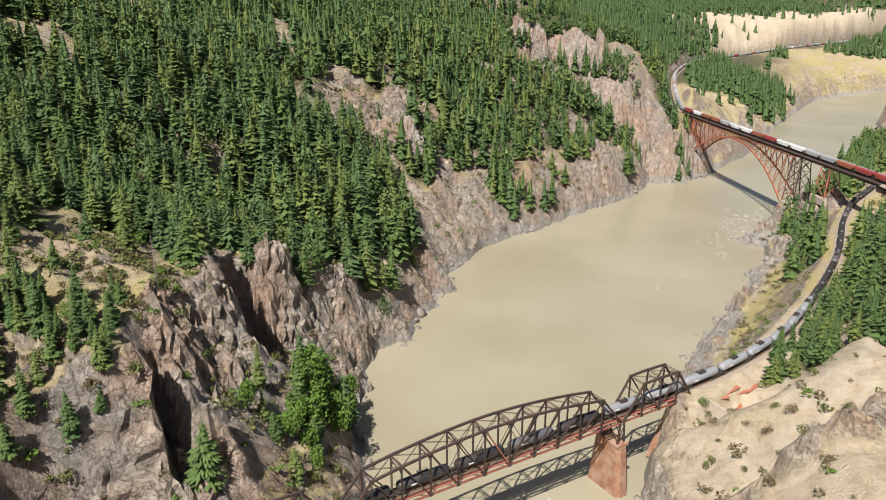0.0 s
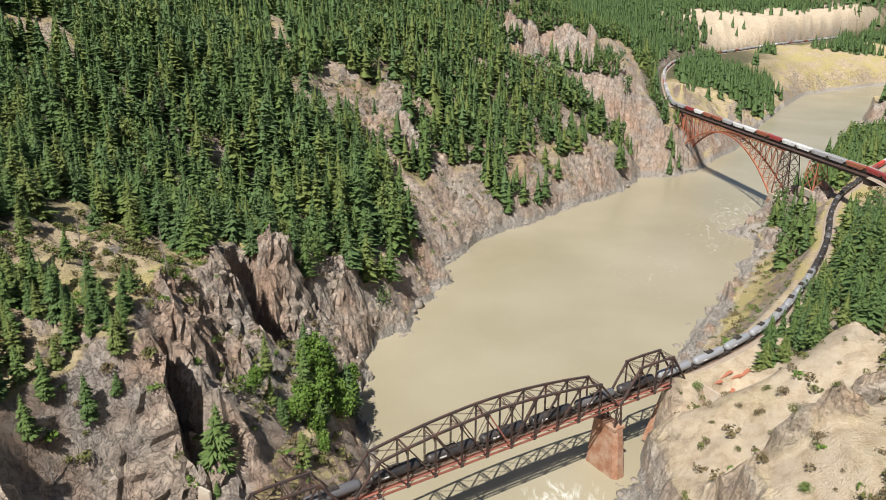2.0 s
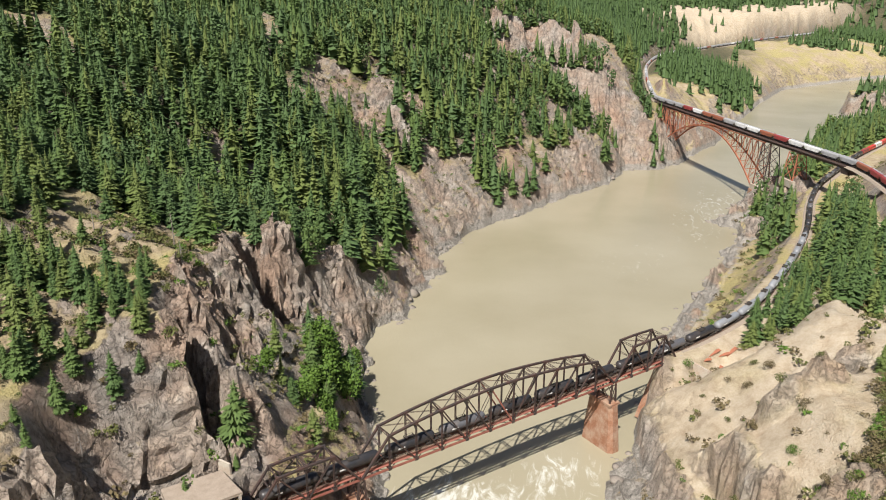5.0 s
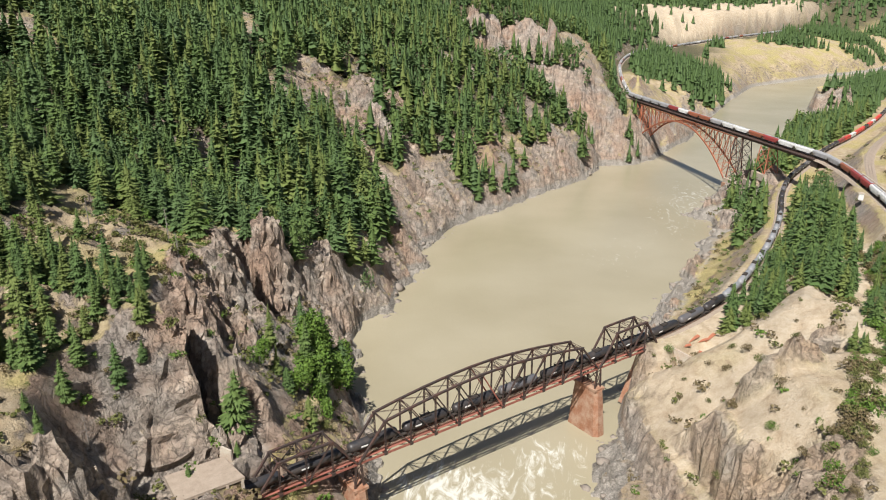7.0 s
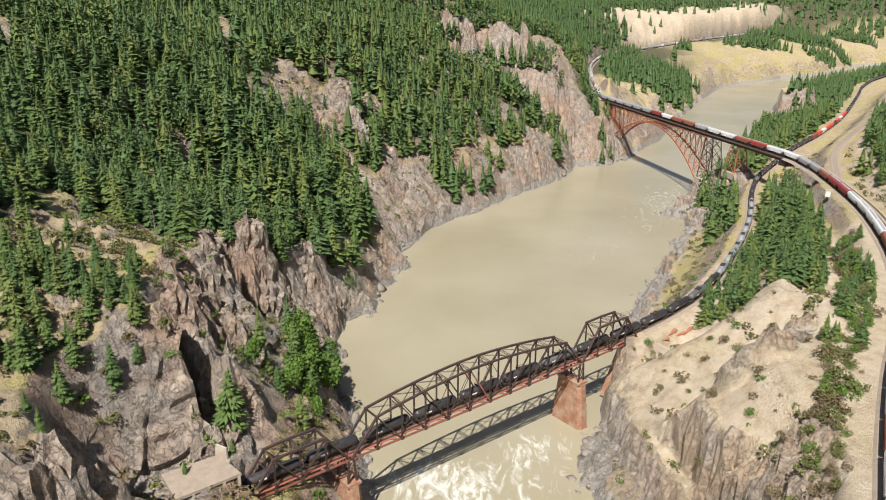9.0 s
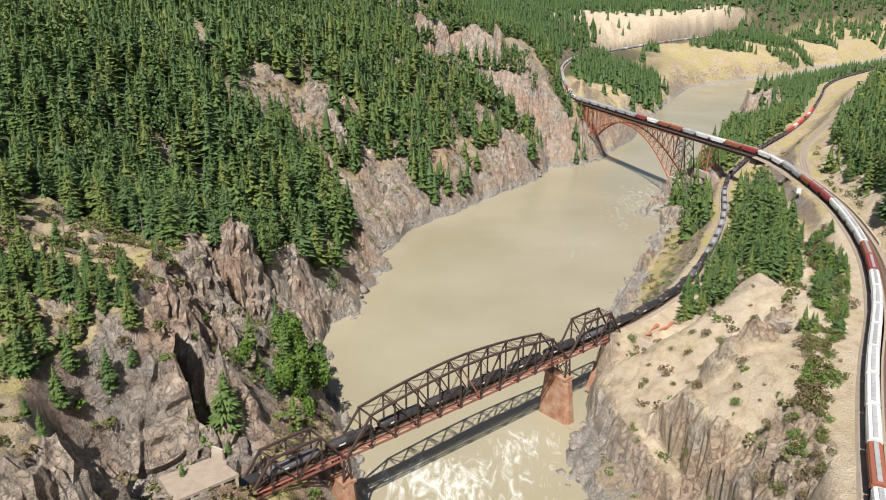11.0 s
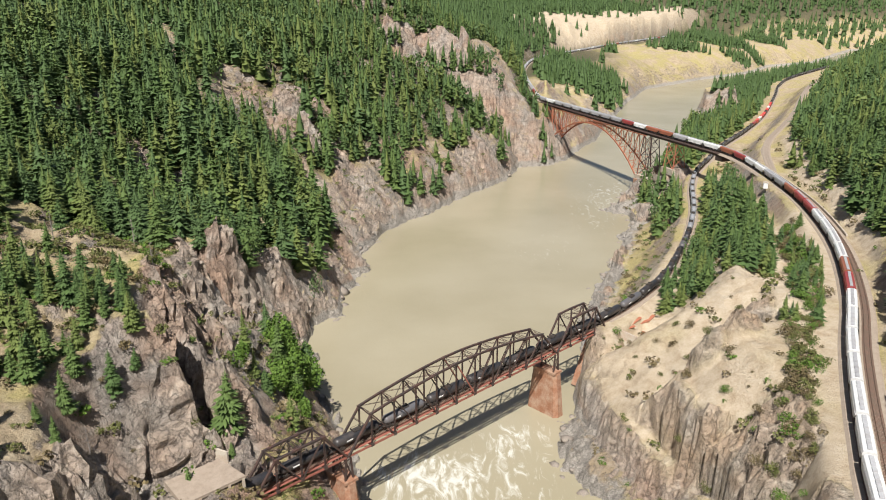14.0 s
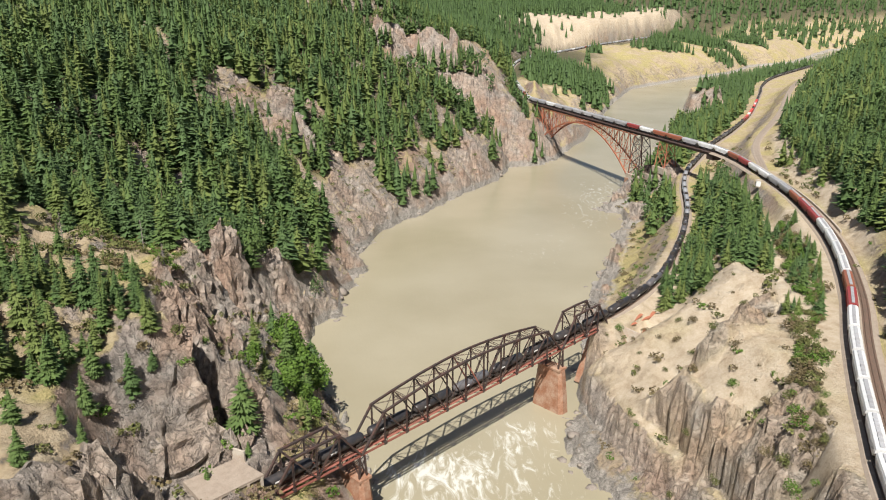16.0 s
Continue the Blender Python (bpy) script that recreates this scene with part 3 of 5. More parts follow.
def truss_span(name, label, x0, panels, panel, tops, parent_at):
    """A through truss with its floor; tops: height of the top chord over each panel point but the ends."""
    span = thing(name, label, "bridge span", parent_at, "spans of the truss bridge")
    L = panels * panel
    for y in (-HALF, HALF):
        part("bottom_chord", Geo().laced((x0, y, LOW), (x0 + L, y, LOW), 0.12, 0.42, (0, 1, 0)).beam((x0, y - 0.21, LOW), (x0 + L, y - 0.21, LOW), 0.07, 0.5).beam((x0, y + 0.21, LOW), (x0 + L, y + 0.21, LOW), 0.07, 0.5), RED_STEEL, span, "faded red bottom chord")
        points = [(x0, LOW)] + [(x0 + panel * (k + 1), LOW + z) for k, z in enumerate(tops)] + [(x0 + L, LOW)]
        for k, (a, b) in enumerate(zip(points, points[1:])):
            end = k in (0, len(points) - 2)
            p, q = Vector((a[0], y, a[1])), Vector((b[0], y, b[1]))
            g = Geo().beam(p, q, 0.62, 0.55)
            g.beam(p + Vector((0, 0, 0.3)), q + Vector((0, 0, 0.3)), 0.74, 0.06)
            part("end_post" if end else "top_chord", g, STEEL, span)
        for k, z in enumerate(tops):
            x = x0 + panel * (k + 1)
            g = Geo().laced((x, y, LOW), (x, y, LOW + z), 0.34, 0.4, (1, 0, 0))
            part("vertical", g, STEEL, span)
            part("gusset_plate", Geo().box(x - 0.55, y - 0.36, LOW - 0.4, x + 0.55, y + 0.36, LOW + 0.55), STEEL, span)
            part("gusset_plate", Geo().box(x - 0.5, y - 0.36, LOW + z - 0.6, x + 0.5, y + 0.36, LOW + z + 0.32), STEEL, span)
        half = len(tops) // 2
        for k in range(len(tops) - 1):
            xa, xb = x0 + panel * (k + 1), x0 + panel * (k + 2)
            down = k < len(tops) / 2 - 0.5
            a, b = ((xa, y, LOW + tops[k]), (xb, y, LOW)) if down else ((xa, y, LOW), (xb, y, LOW + tops[k + 1]))
            part("diagonal", Geo().laced(a, b, 0.3, 0.42, (0, 1, 0)) if k % 2 else Geo().beam(a, b, 0.34, 0.4), RED_STEEL if k % 5 == 4 else STEEL, span)
            if len(tops) > 5 and abs(k - (len(tops) - 2) / 2) < 2:
                a, b = ((xa, y, LOW), (xb, y, LOW + tops[k + 1])) if down else ((xa, y, LOW + tops[k]), (xb, y, LOW))
                part("counter_brace", Geo().beam(a, b, 0.12, 0.16), STEEL, span)
    for k, z in enumerate(tops):
        x = x0 + panel * (k + 1)
        part("top_strut", Geo().laced((x, -HALF, LOW + z - 0.1), (x, HALF, LOW + z - 0.1), 0.2, 0.7, (0, 0, 1), 0.09), STEEL, span)
        if 0 < k < len(tops) - 1:
            part("sway_frame", Geo().laced((x, -HALF, LOW + z - 1.6), (x, HALF, LOW + z - 1.6), 0.16, 0.45, (0, 0, 1), 0.08)
                 .beam((x, -HALF, LOW + z - 3), (x, -HALF + 1.3, LOW + z - 1.7), 0.15, 0.15).beam((x, HALF, LOW + z - 3), (x, HALF - 1.3, LOW + z - 1.7), 0.15, 0.15), STEEL, span)
        if k < len(tops) - 1:
            xb, zb = x + panel, tops[k + 1]
            g = Geo()
            for s in (-1, 1):
                g.laced((x, -HALF * s, LOW + z), (xb, HALF * s, LOW + zb), 0.1, 0.28, (0, 0, 1), 0.06)
            part("lateral_bracing", g, STEEL, span)
    for xe, xm, z in ((x0, x0 + panel, tops[0]), (x0 + L, x0 + L - panel, tops[-1])):
        x = xe + (xm - xe) * 0.72
        part("portal_frame", Geo().laced((x, -HALF, LOW + z * 0.72 + 0.2), (x, HALF, LOW + z * 0.72 + 0.2), 0.14, 0.5, (0, 0, 1), 0.08), STEEL, span)
    for k in range(panels + 1):
        x = x0 + panel * k + (0.3 if k == 0 else -0.3 if k == panels else 0)
        part("floor_beam", Geo().box(x - 0.18, -HALF, LOW - 0.55, x + 0.18, HALF, LOW + 0.5), RED_STEEL, span)
    for y in (-1.1, 1.1):
        part("stringer", Geo().box(x0, y - 0.16, LOW + 0.2, x0 + L, y + 0.16, LOW + 1.0), RED_STEEL, span)
    g = Geo()
    for k in range(panels):
        for s in (-1, 1):
            g.laced((x0 + panel * k, -HALF * s, LOW - 0.3), (x0 + panel * (k + 1), HALF * s, LOW - 0.3), 0.1, 0.3, (0, 0, 1), 0.06)
    part("bottom_lateral_bracing", g, STEEL, span)
    for y in (-HALF + 0.6, HALF - 0.6):
        part("walkway", Geo().box(x0, y - 0.35, LOW + 0.95, x0 + L, y + 0.35, LOW + 1.05), RED_STEEL, span, "faded red steel walkway")
    g = Geo()
    n = int(L / 0.55)
    for k in range(n):
        x = x0 + (k + 0.5) * L / n
        g.box(x - 0.12, -1.5, LOW + 1.0, x + 0.12, 1.5, LOW + 1.2)
    part("timber_deck", g, TIE, span)["kind"] = "stuff"
    for y in (-0.76, 0.76):
        part("rail", Geo().box(x0, y - 0.045, LOW + 1.2, x0 + L, y + 0.045, LOW + 1.37), RAIL, span)
    return span


BRIDGE = pose(ORIGIN.x, ORIGIN.y, 0, 0, 0, TURN)
MAIN_TOPS = (10.6, 12.0, 13.1, 13.9, 14.4, 14.4, 13.9, 13.1, 12.0, 10.6)
truss_span("main_truss_span", "dark rusty curved-chord steel truss span over the river", 0, 11, 8.78, MAIN_TOPS, BRIDGE)
truss_span("left_truss_span", "short dark rusty steel truss span beside the cliff", -31.4, 4, 7.75, (9.8, 10.2, 10.2), BRIDGE)
truss_span("right_truss_span", "short dark rusty steel truss span at the sandy bank", 97.4, 4, 7.8, (11.4, 11.6, 11.4), BRIDGE)


def bridge_pier(x, base, top, label):
    """A battered masonry pier with a steel bearing tower on it."""
    pier = thing("bridge_pier", label, "bridge pier", BRIDGE, "piers of the truss bridge")
    g = Geo()
    levels = ((base - 3, 3.0, 7.4), (base + 0.4 * (top - base), 2.6, 6.4), (top - 0.8, 2.1, 5.2))
    sides = 12
    rings = []
    for z, a, b in levels:
        for i in range(sides):
            t = i * math.tau / sides + math.pi / sides
            c, s = math.cos(t), math.sin(t)
            rings.append((x + math.copysign(min(abs(c) * 1.9, 1), c) * a, 1.2 + math.copysign(min(abs(s) * 1.25, 1), s) * b + (0 if abs(s) < 0.9 else math.copysign(0.5, s)), z))
    faces = [(r * sides + i, r * sides + (i + 1) % sides, (r + 1) * sides + (i + 1) % sides, (r + 1) * sides + i) for r in range(len(levels) - 1) for i in range(sides)]
    g.add(rings, faces + [tuple(range((len(levels) - 1) * sides, len(levels) * sides))])
    part("pier_shaft", g, RUST_STONE, pier, "orange-brown rust-stained masonry shaft")
    part("pier_cap", Geo().box(x - 2.4, -4.3, top - 0.8, x + 2.4, 6.7, top), RUST_STONE, pier)
    for y in (-HALF, HALF):
        for dx in (-1.4, 1.4):
            part("bearing_post", Geo().beam((x + dx, y, top), (x + dx * 0.6, y, LOW - 0.5), 0.5, 0.5), STEEL, pier)
    for s in (-1, 1):
        for dx in (-1.2, 1.2):
            part("brace", Geo().beam((x + dx, -s * HALF, top + 0.3), (x + dx * 0.7, s * HALF, LOW - 0.8), 0.16, 0.2), STEEL, pier)
        for y in (-HALF, HALF):
            part("brace", Geo().beam((x - s * 1.3, y, top + 0.3), (x + s * 1.0, y, LOW - 0.8), 0.16, 0.2), STEEL, pier)
    return pier


bridge_pier(96.9, 0, 18.5, "rust-stained masonry pier standing in white water")
bridge_pier(-0.2, 0, 18.5, "rust-stained masonry pier at the foot of the cliff")


def abutment():
    ob = thing("bridge_abutment", "rust-stained concrete abutment with a pale wing wall", "abutment", BRIDGE)
    g = Geo()
    g.add([(119.5, -6.5, 1), (140, -6.5, 4), (140, 5.5, 4), (119.0, 5.5, 1), (129.0, -4, LOW + 0.9), (140, -4, LOW + 0.9), (140, 4, LOW + 0.9), (128.8, 4, LOW + 0.9)], BOX)
    part("breast_wall", g, RUST_STONE, ob, "rust-stained wall under the bridge end")
    g = Geo().add([(129.6, -3.6, 15), (133.2, -15.5, 15), (134.1, -15.3, 15), (130.6, -3.4, 15), (129.8, -3.6, LOW + 1.3), (133.4, -15.5, LOW - 1.6), (134.1, -15.3, LOW - 1.6), (130.6, -3.4, LOW + 1.3)], BOX)
    part("wing_wall", g, CONCRETE, ob, "pale concrete wing wall")


abutment()


def rock_shed():
    """The concrete shed over the line where it leaves the bridge for the cliff."""
    ob = thing("rock_shed", "weathered concrete rock shed roofed with gravel", "rock shed", BRIDGE)
    g = Geo().add([(-50, -4.6, 36.2), (-33.2, -4.6, 36.2), (-35, 6, 36.2), (-50, 6, 36.4), (-50, -4.6, 37.0), (-33.2, -4.6, 37.0), (-35, 6, 37.6), (-50, 6, 38.0)], BOX)
    part("roof_slab", g, BALLAST, ob, "gravel-covered roof slab")
    g = Geo().add([(-33, 5.2, 31.0), (-32.5, 5.4, 31.0), (-40, 12.5, 31.0), (-40.5, 12.2, 31.0), (-33.2, 5.3, 39.0), (-32.7, 5.5, 39.0), (-40, 12.6, 43), (-40.5, 12.3, 43)], ((0, 1, 5, 4), (1, 2, 6, 5), (2, 3, 7, 6), (3, 0, 4, 7), (4, 5, 6, 7)))
    part("parapet_wall", g, CONCRETE, ob, "pale concrete wall stepping up the slope")
    for x in (-33.9, -37.8, -41.7, -45.6, -49.4):
        part("column", Geo().box(x - 0.35, -4.7, 22, x + 0.35, -4.0, 36.5), CONCRETE, ob)


rock_shed()


# ---- far railway bridge: a spandrel-braced steel arch ----
def arch_bridge():
    a, b = Vector((121, 776, 0)), Vector((203, 498, 0))
    along = (b - a).normalized()
    L = (b - a).length
    ob = thing("arch_bridge", "rust-red steel arch railway bridge with a dark deck", "bridge", Matrix.Translation(a) @ pose(0, 0, 0, 0, 0, math.degrees(math.atan2(along.y, along.x))))
    deck = 49.6
    x0, x1, z0, z1, crown = 30.0, 197.0, 15.0, 13.0, 45.0
    n = 20

    def rib(k):
        t = k / n
        return x0 + (x1 - x0) * t, z0 + (z1 - z0) * t + (crown - 14) * 4 * t * (1 - t)

    def spread_at(z):
        return 3.2 + 3.6 * (deck - z) / (deck - 13)

    for s in (-1, 1):
        pts = [Vector((x, s * spread_at(z), z)) for x, z in (rib(k) for k in range(n + 1))]
        tops = [Vector((p.x, s * 3.2, deck - 1.2)) for p in pts]
        for k in range(n):
            part("arch_rib", Geo().beam(pts[k], pts[k + 1], 0.8, 1.1), ARCH_RED, ob)
        g = Geo().beam(Vector((x0 - 3, s * 3.2, deck - 1.2)), Vector((x1 + 3, s * 3.2, deck - 1.2)), 0.7, 0.8)
        part("top_chord", g, ARCH_RED, ob)
        for k in range(n + 1):
            if (tops[k] - pts[k]).length > 2.5:
                part("spandrel_post", Geo().beam(pts[k], tops[k], 0.4, 0.4), ARCH_RED, ob)
        for k in range(n):
            if k < n / 2:
                p, q = pts[k + 1], tops[k]
            else:
                p, q = pts[k], tops[k + 1]
            part("spandrel_diagonal", Geo().beam(p, q, 0.28, 0.3), ARCH_RED, ob)
    for k in range(0, n + 1):
        x, z = rib(k)
        y = spread_at(z)
        part("rib_strut", Geo().beam((x, -y, z), (x, y, z), 0.3, 0.4), ARCH_RED, ob)
        tall = deck - 1.5 - z
        m = max(1, int(tall / 12))
        if tall > 4:
            for j in range(m):
                za, zb = z + tall * j / m, z + tall * (j + 1) / m
                ya, yb = spread_at(za), spread_at(zb)
                for p, q in (((x, -ya, za), (x, yb, zb)), ((x, ya, za), (x, -yb, zb)), ((x, -yb, zb), (x, yb, zb))):
                    part("sway_brace", Geo().beam(p, q, 0.18, 0.18), ARCH_RED, ob)
        if k < n:
            xb, zb = rib(k + 1)
            for s in (-1, 1):
                part("rib_brace", Geo().beam((x, -y * s, z), (xb, spread_at(zb) * s, zb), 0.18, 0.18), ARCH_RED, ob)

    def tower(x, foot, wide, paint):
        for dx in (-wide, wide):
            for s in (-1, 1):
                p, q = Vector((x + dx * 1.25, s * spread_at(foot), foot)), Vector((x + dx, s * 3.2, deck - 1.2))
                part("tower_leg", Geo().beam(p, q, 0.6, 0.6), paint, ob)
        m = max(2, int((deck - foot) / 8))
        for j in range(m):
            za, zb = foot + (deck - 1.5 - foot) * j / m, foot + (deck - 1.5 - foot) * (j + 1) / m
            ya, yb = spread_at(za), spread_at(zb)
            for dx in (-wide, wide):
                for p, q in (((x + dx, -ya, za), (x + dx, yb, zb)), ((x + dx, ya, za), (x + dx, -yb, zb)), ((x + dx, -yb, zb), (x + dx, yb, zb))):
                    part("tower_brace", Geo().beam(p, q, 0.27, 0.27), paint, ob)
            for s in (-1, 1):
                for p, q in (((x - wide, s * ya, za), (x + wide, s * yb, zb)), ((x + wide, s * ya, za), (x - wide, s * yb, zb))):
                    part("tower_brace", Geo().beam(p, q, 0.27, 0.27), paint, ob)
        for s in (-1, 1):
            part("footing", Geo().box(x - wide * 1.25 - 1.4, s * spread_at(foot) - 1.3, foot - 5, x + wide * 1.25 + 1.4, s * spread_at(foot) + 1.3, foot - 0.3), CONCRETE, ob)

    tower(x0 - 3, 4, 6.0, ARCH_RED)
    # dark steel instead of red: this tower's unlit look is put into its colour
    tower(x1 + 6, 17, 5.5, STEEL)
    tower(236, 30, 5.0, ARCH_RED)
    for s in (-1, 1):
        part("skewback", Geo().box(x0 - 12, s * 7.2 - 2.4, -4, x0 + 7, s * 7.2 + 2.4, 4), RUST_STONE, ob, "rust-stained concrete skewback")
        part("skewback", Geo().box(x1 - 1.5, s * 6.8 - 2.2, 2, x1 + 5, s * 6.8 + 2.2, z1), RUST_STONE, ob)
        part("plate_girder", Geo().box(0, s * 2.2 - 0.25, deck - 0.8, L, s * 2.2 + 0.25, deck + 1.0), STEEL, ob, "dark plate girder under the deck")
        part("handrail", Geo().box(0, s * 3.9 - 0.05, deck + 2.2, L, s * 3.9 + 0.05, deck + 2.3), STEEL, ob)
    part("deck", Geo().box(0, -4.0, deck + 1.0, L, 4.0, deck + 1.35), STEEL, ob, "dark timber and steel deck")
    part("abutment_wall", Geo().box(L - 3, -3.4, 46, L + 4, 3.4, deck + 0.6), STEEL, ob, "concrete abutment")
    part("abutment_wall", Geo().box(-6, -4, 40, 3, 4, deck + 0.6), RUST_STONE, ob, "concrete abutment")
    for y in (-0.76, 0.76):
        part("rail", Geo().box(0, y - 0.05, deck + 1.5, L, y + 0.05, deck + 1.7), RAIL, ob)
    g = Geo()
    for k in range(int(L / 0.8)):
        g.box(k * 0.8, -1.4, deck + 1.35, k * 0.8 + 0.35, 1.4, deck + 1.5)
    part("timber_deck", g, TIE, ob)["kind"] = "stuff"


arch_bridge()


# ---- railway lines ----
class Line:
    """A smooth path through points in plan, measured along its length."""

    def __init__(self, points, step=4.0):
        p = [Vector(q) for q in points]
        p = [p[0] * 2 - p[1]] + p + [p[-1] * 2 - p[-2]]
        out = []
        for a, b, c, d in zip(p, p[1:], p[2:], p[3:]):
            n = max(1, int((c - b).length / step))
            for i in range(n):
                t = i / n
                out.append(((b * 2) + (c - a) * t + (a * 2 - b * 5 + c * 4 - d) * t * t + (b * 3 - a - c * 3 + d) * t ** 3) * 0.5)
        out.append(p[-2])
        self.p = np.array([tuple(q) for q in out])
        self.s = np.r_[0, np.cumsum(np.linalg.norm(np.diff(self.p, axis=0), axis=1))]
        self.length = self.s[-1]

    def at(self, s):
        s = min(max(s, -60.0), self.length + 60.0)
        if s < 0:
            d = (self.p[1] - self.p[0]) / (self.s[1] - self.s[0])
            return Vector(self.p[0] + d * s)
        if s > self.length:
            d = (self.p[-1] - self.p[-2]) / (self.s[-1] - self.s[-2])
            return Vector(self.p[-1] + d * (s - self.length))
        return Vector([float(np.interp(s, self.s, self.p[:, k])) for k in range(3)])

    def shifted(self, off):
        d = np.gradient(self.p[:, :2], axis=0)
        d /= np.linalg.norm(d, axis=1)[:, None]
        q = self.p.copy()
        q[:, 0] -= d[:, 1] * off
        q[:, 1] += d[:, 0] * off
        return Line([tuple(r) for r in q[::3]])


CN_ROWS = [(72, 84, 52.2), (90, 128, 52.2), (97, 143, 52.2), (107, 164, 52.2), (124, 197, 52.2), (144, 233, 52.2), (163.5, 275, 52.2), (178, 315, 52.2), (192, 368, 52.0), (200, 418, 51.6), (204.5, 458, 51.4), (205, 480, 51.3), (203, 498, 51.3), (194.8, 525.8, 51.3), (178.4, 581.4, 51.3), (145.6, 692.6, 51.3), (129.2, 748.2, 51.3), (121, 776, 51.3)]
CN = Line(CN_ROWS + [(x, y, z + 0.2) for x, y, z in CN_FAR[1:]])
CP = Line([tuple(ORIGIN + AXIS * s + Vector((0, 0, 27.57))) for s in (-85, -40, 0, 60, 100, 128)] + [(x, y, 28.0) for x, y, z in CP_LINE[1:]])
SIDING = CN.shifted(-4.6)


def track(name, label, line, s0, s1, wide=2.6, drop=1.2, ties=True):
    ob = thing(name, label, "railway track", kind="structure")
    bed, rails, sleepers = Geo(), (Geo(), Geo()), Geo()
    n = max(2, int((s1 - s0) / 5))
    rows = []
    for i in range(n + 1):
        s = s0 + (s1 - s0) * i / n
        p = line.at(s)
        d = (line.at(s + 2) - line.at(s - 2)).normalized()
        side = Vector((-d.y, d.x, 0)).normalized()
        rows.append((p, side))
    v, f = [], []
    for p, side in rows:
        for off, z in ((-wide - 1.3, -drop), (-wide, -0.25), (wide, -0.25), (wide + 1.3, -drop)):
            v.append(p + side * off + Vector((0, 0, z)))
    for i in range(n):
        f += [(4 * i + k, 4 * i + k + 1, 4 * i + k + 5, 4 * i + k + 4) for k in range(3)]
    bed.add(v, f)
    part("ballast_bed", bed, BALLAST, ob, "grey-brown stone ballast")
    for (p, a), (q, b) in zip(rows, rows[1:]):
        for g, off in zip(rails, (-0.76, 0.76)):
            g.beam(p + a * off, q + b * off, 0.09, 0.18)
    for g in rails:
        part("rail", g, RAIL, ob)
    if ties:
        s = s0
        while s < min(s1, s0 + 330):
            p = line.at(s)
            d = (line.at(s + 1) - line.at(s - 1)).normalized()
            side = Vector((-d.y, d.x, 0))
            sleepers.beam(p - side * 1.35 - Vector((0, 0, 0.17)), p + side * 1.35 - Vector((0, 0, 0.17)), 0.26, 0.18)
            s += 0.62
        part("tie_bed", sleepers, TIE, ob)["kind"] = "stuff"


S_BRIDGE = [CN.s[int(np.argmin(np.hypot(CN.p[:, 0] - x, CN.p[:, 1] - y)))] for x, y in ((203, 498), (121, 776))]
track("railway_track_upper", "upper line on ballast along the sandy bench", CN, 0, S_BRIDGE[0])
track("railway_track_far", "line curving away on the far bank", CN, S_BRIDGE[1], CN.length, ties=False)
track("railway_siding", "empty second track on brown ballast", SIDING, 0, S_BRIDGE[0] - 75)
S_END = 85 + 128.8
track("railway_track_lower", "lower line on ballast along the river bank", CP, S_END, CP.length)
BRANCH = Line([(x, y, 52.1) for x, y, z in BENCH[8:]])
track("railway_track_branch", "pale track bed curving up the valley", BRANCH, 0, BRANCH.length, 2.0, 1.0, ties=False)


def barrier():
    """Concrete blocks in a row beside the outer track."""
    ob = thing("concrete_barrier", "row of pale concrete blocks beside the track", "barrier")
    block = Geo().add([(-1.15, -0.4, -0.6), (1.15, -0.4, -0.6), (1.15, 0.4, -0.6), (-1.15, 0.4, -0.6), (-1.1, -0.32, 0.75), (1.1, -0.32, 0.75), (1.1, 0.32, 0.75), (-1.1, 0.32, 0.75)], BOX).mesh("block", CONCRETE)
    edge = SIDING.shifted(-3.6)
    s = 250.0
    while s < 405:
        p, d = edge.at(s), edge.at(s + 1) - edge.at(s - 1)
        b = part("block", block, None, ob)
        b.matrix_basis = pose(p.x, p.y, p.z - 0.2, 0, 0, math.degrees(math.atan2(d.y, d.x)))
        s += 2.5


barrier()


def cabin(x, y, z, turn):
    ob = thing("equipment_cabin", "small white railway equipment cabin beside the track", "cabin", pose(x, y, z, 0, 0, turn))
    part("wall_body", Geo().box(-1.5, -1.2, -0.8, 1.5, 1.2, 2.4), PALE_WALL, ob)
    part("roof", Geo().add([(-1.7, -1.4, 2.4), (1.7, -1.4, 2.4), (1.7, 1.4, 2.4), (-1.7, 1.4, 2.4), (-1.7, -0.1, 2.9), (1.7, -0.1, 2.9), (1.7, 0.1, 2.9), (-1.7, 0.1, 2.9)], BOX), CONCRETE, ob)
    part("door", Geo().box(-0.5, -1.26, -0.5, 0.4, -1.2, 1.6), STEEL, ob)


PALE_WALL = painted("white_cabin_paint", (0.68, 0.68, 0.66), 0.6, 0.0, (0.3, 0.28, 0.25), 0.4, 0.8)
cabin(189, 400, 51.6, 70)


# ---- trees and bushes ----
def leafy(name, dark, light, rough=0.7):
    m, t, b = material(name, rough)
    at = where(t)
    geo = t.nodes.new("ShaderNodeNewGeometry")
    n = node(t, "ShaderNodeTexNoise", [(at, "Vector")], Scale=0.9, Detail=4.0)
    some = node(t, "ShaderNodeMath", [(geo.outputs["Random Per Island"], 0)], operation="MULTIPLY")
    both = node(t, "ShaderNodeMath", [(n.outputs[0], 0), (some.outputs[0], 1)], operation="ADD")
    half = node(t, "ShaderNodeMath", [(both.outputs[0], 0)], operation="MULTIPLY")
    t.links.new(ramp(t, half.outputs[0], [(0.12, dark), (0.62, light)]), b.inputs["Base Color"])
    b.inputs["Specular IOR Level"].default_value = 0.25
    return m


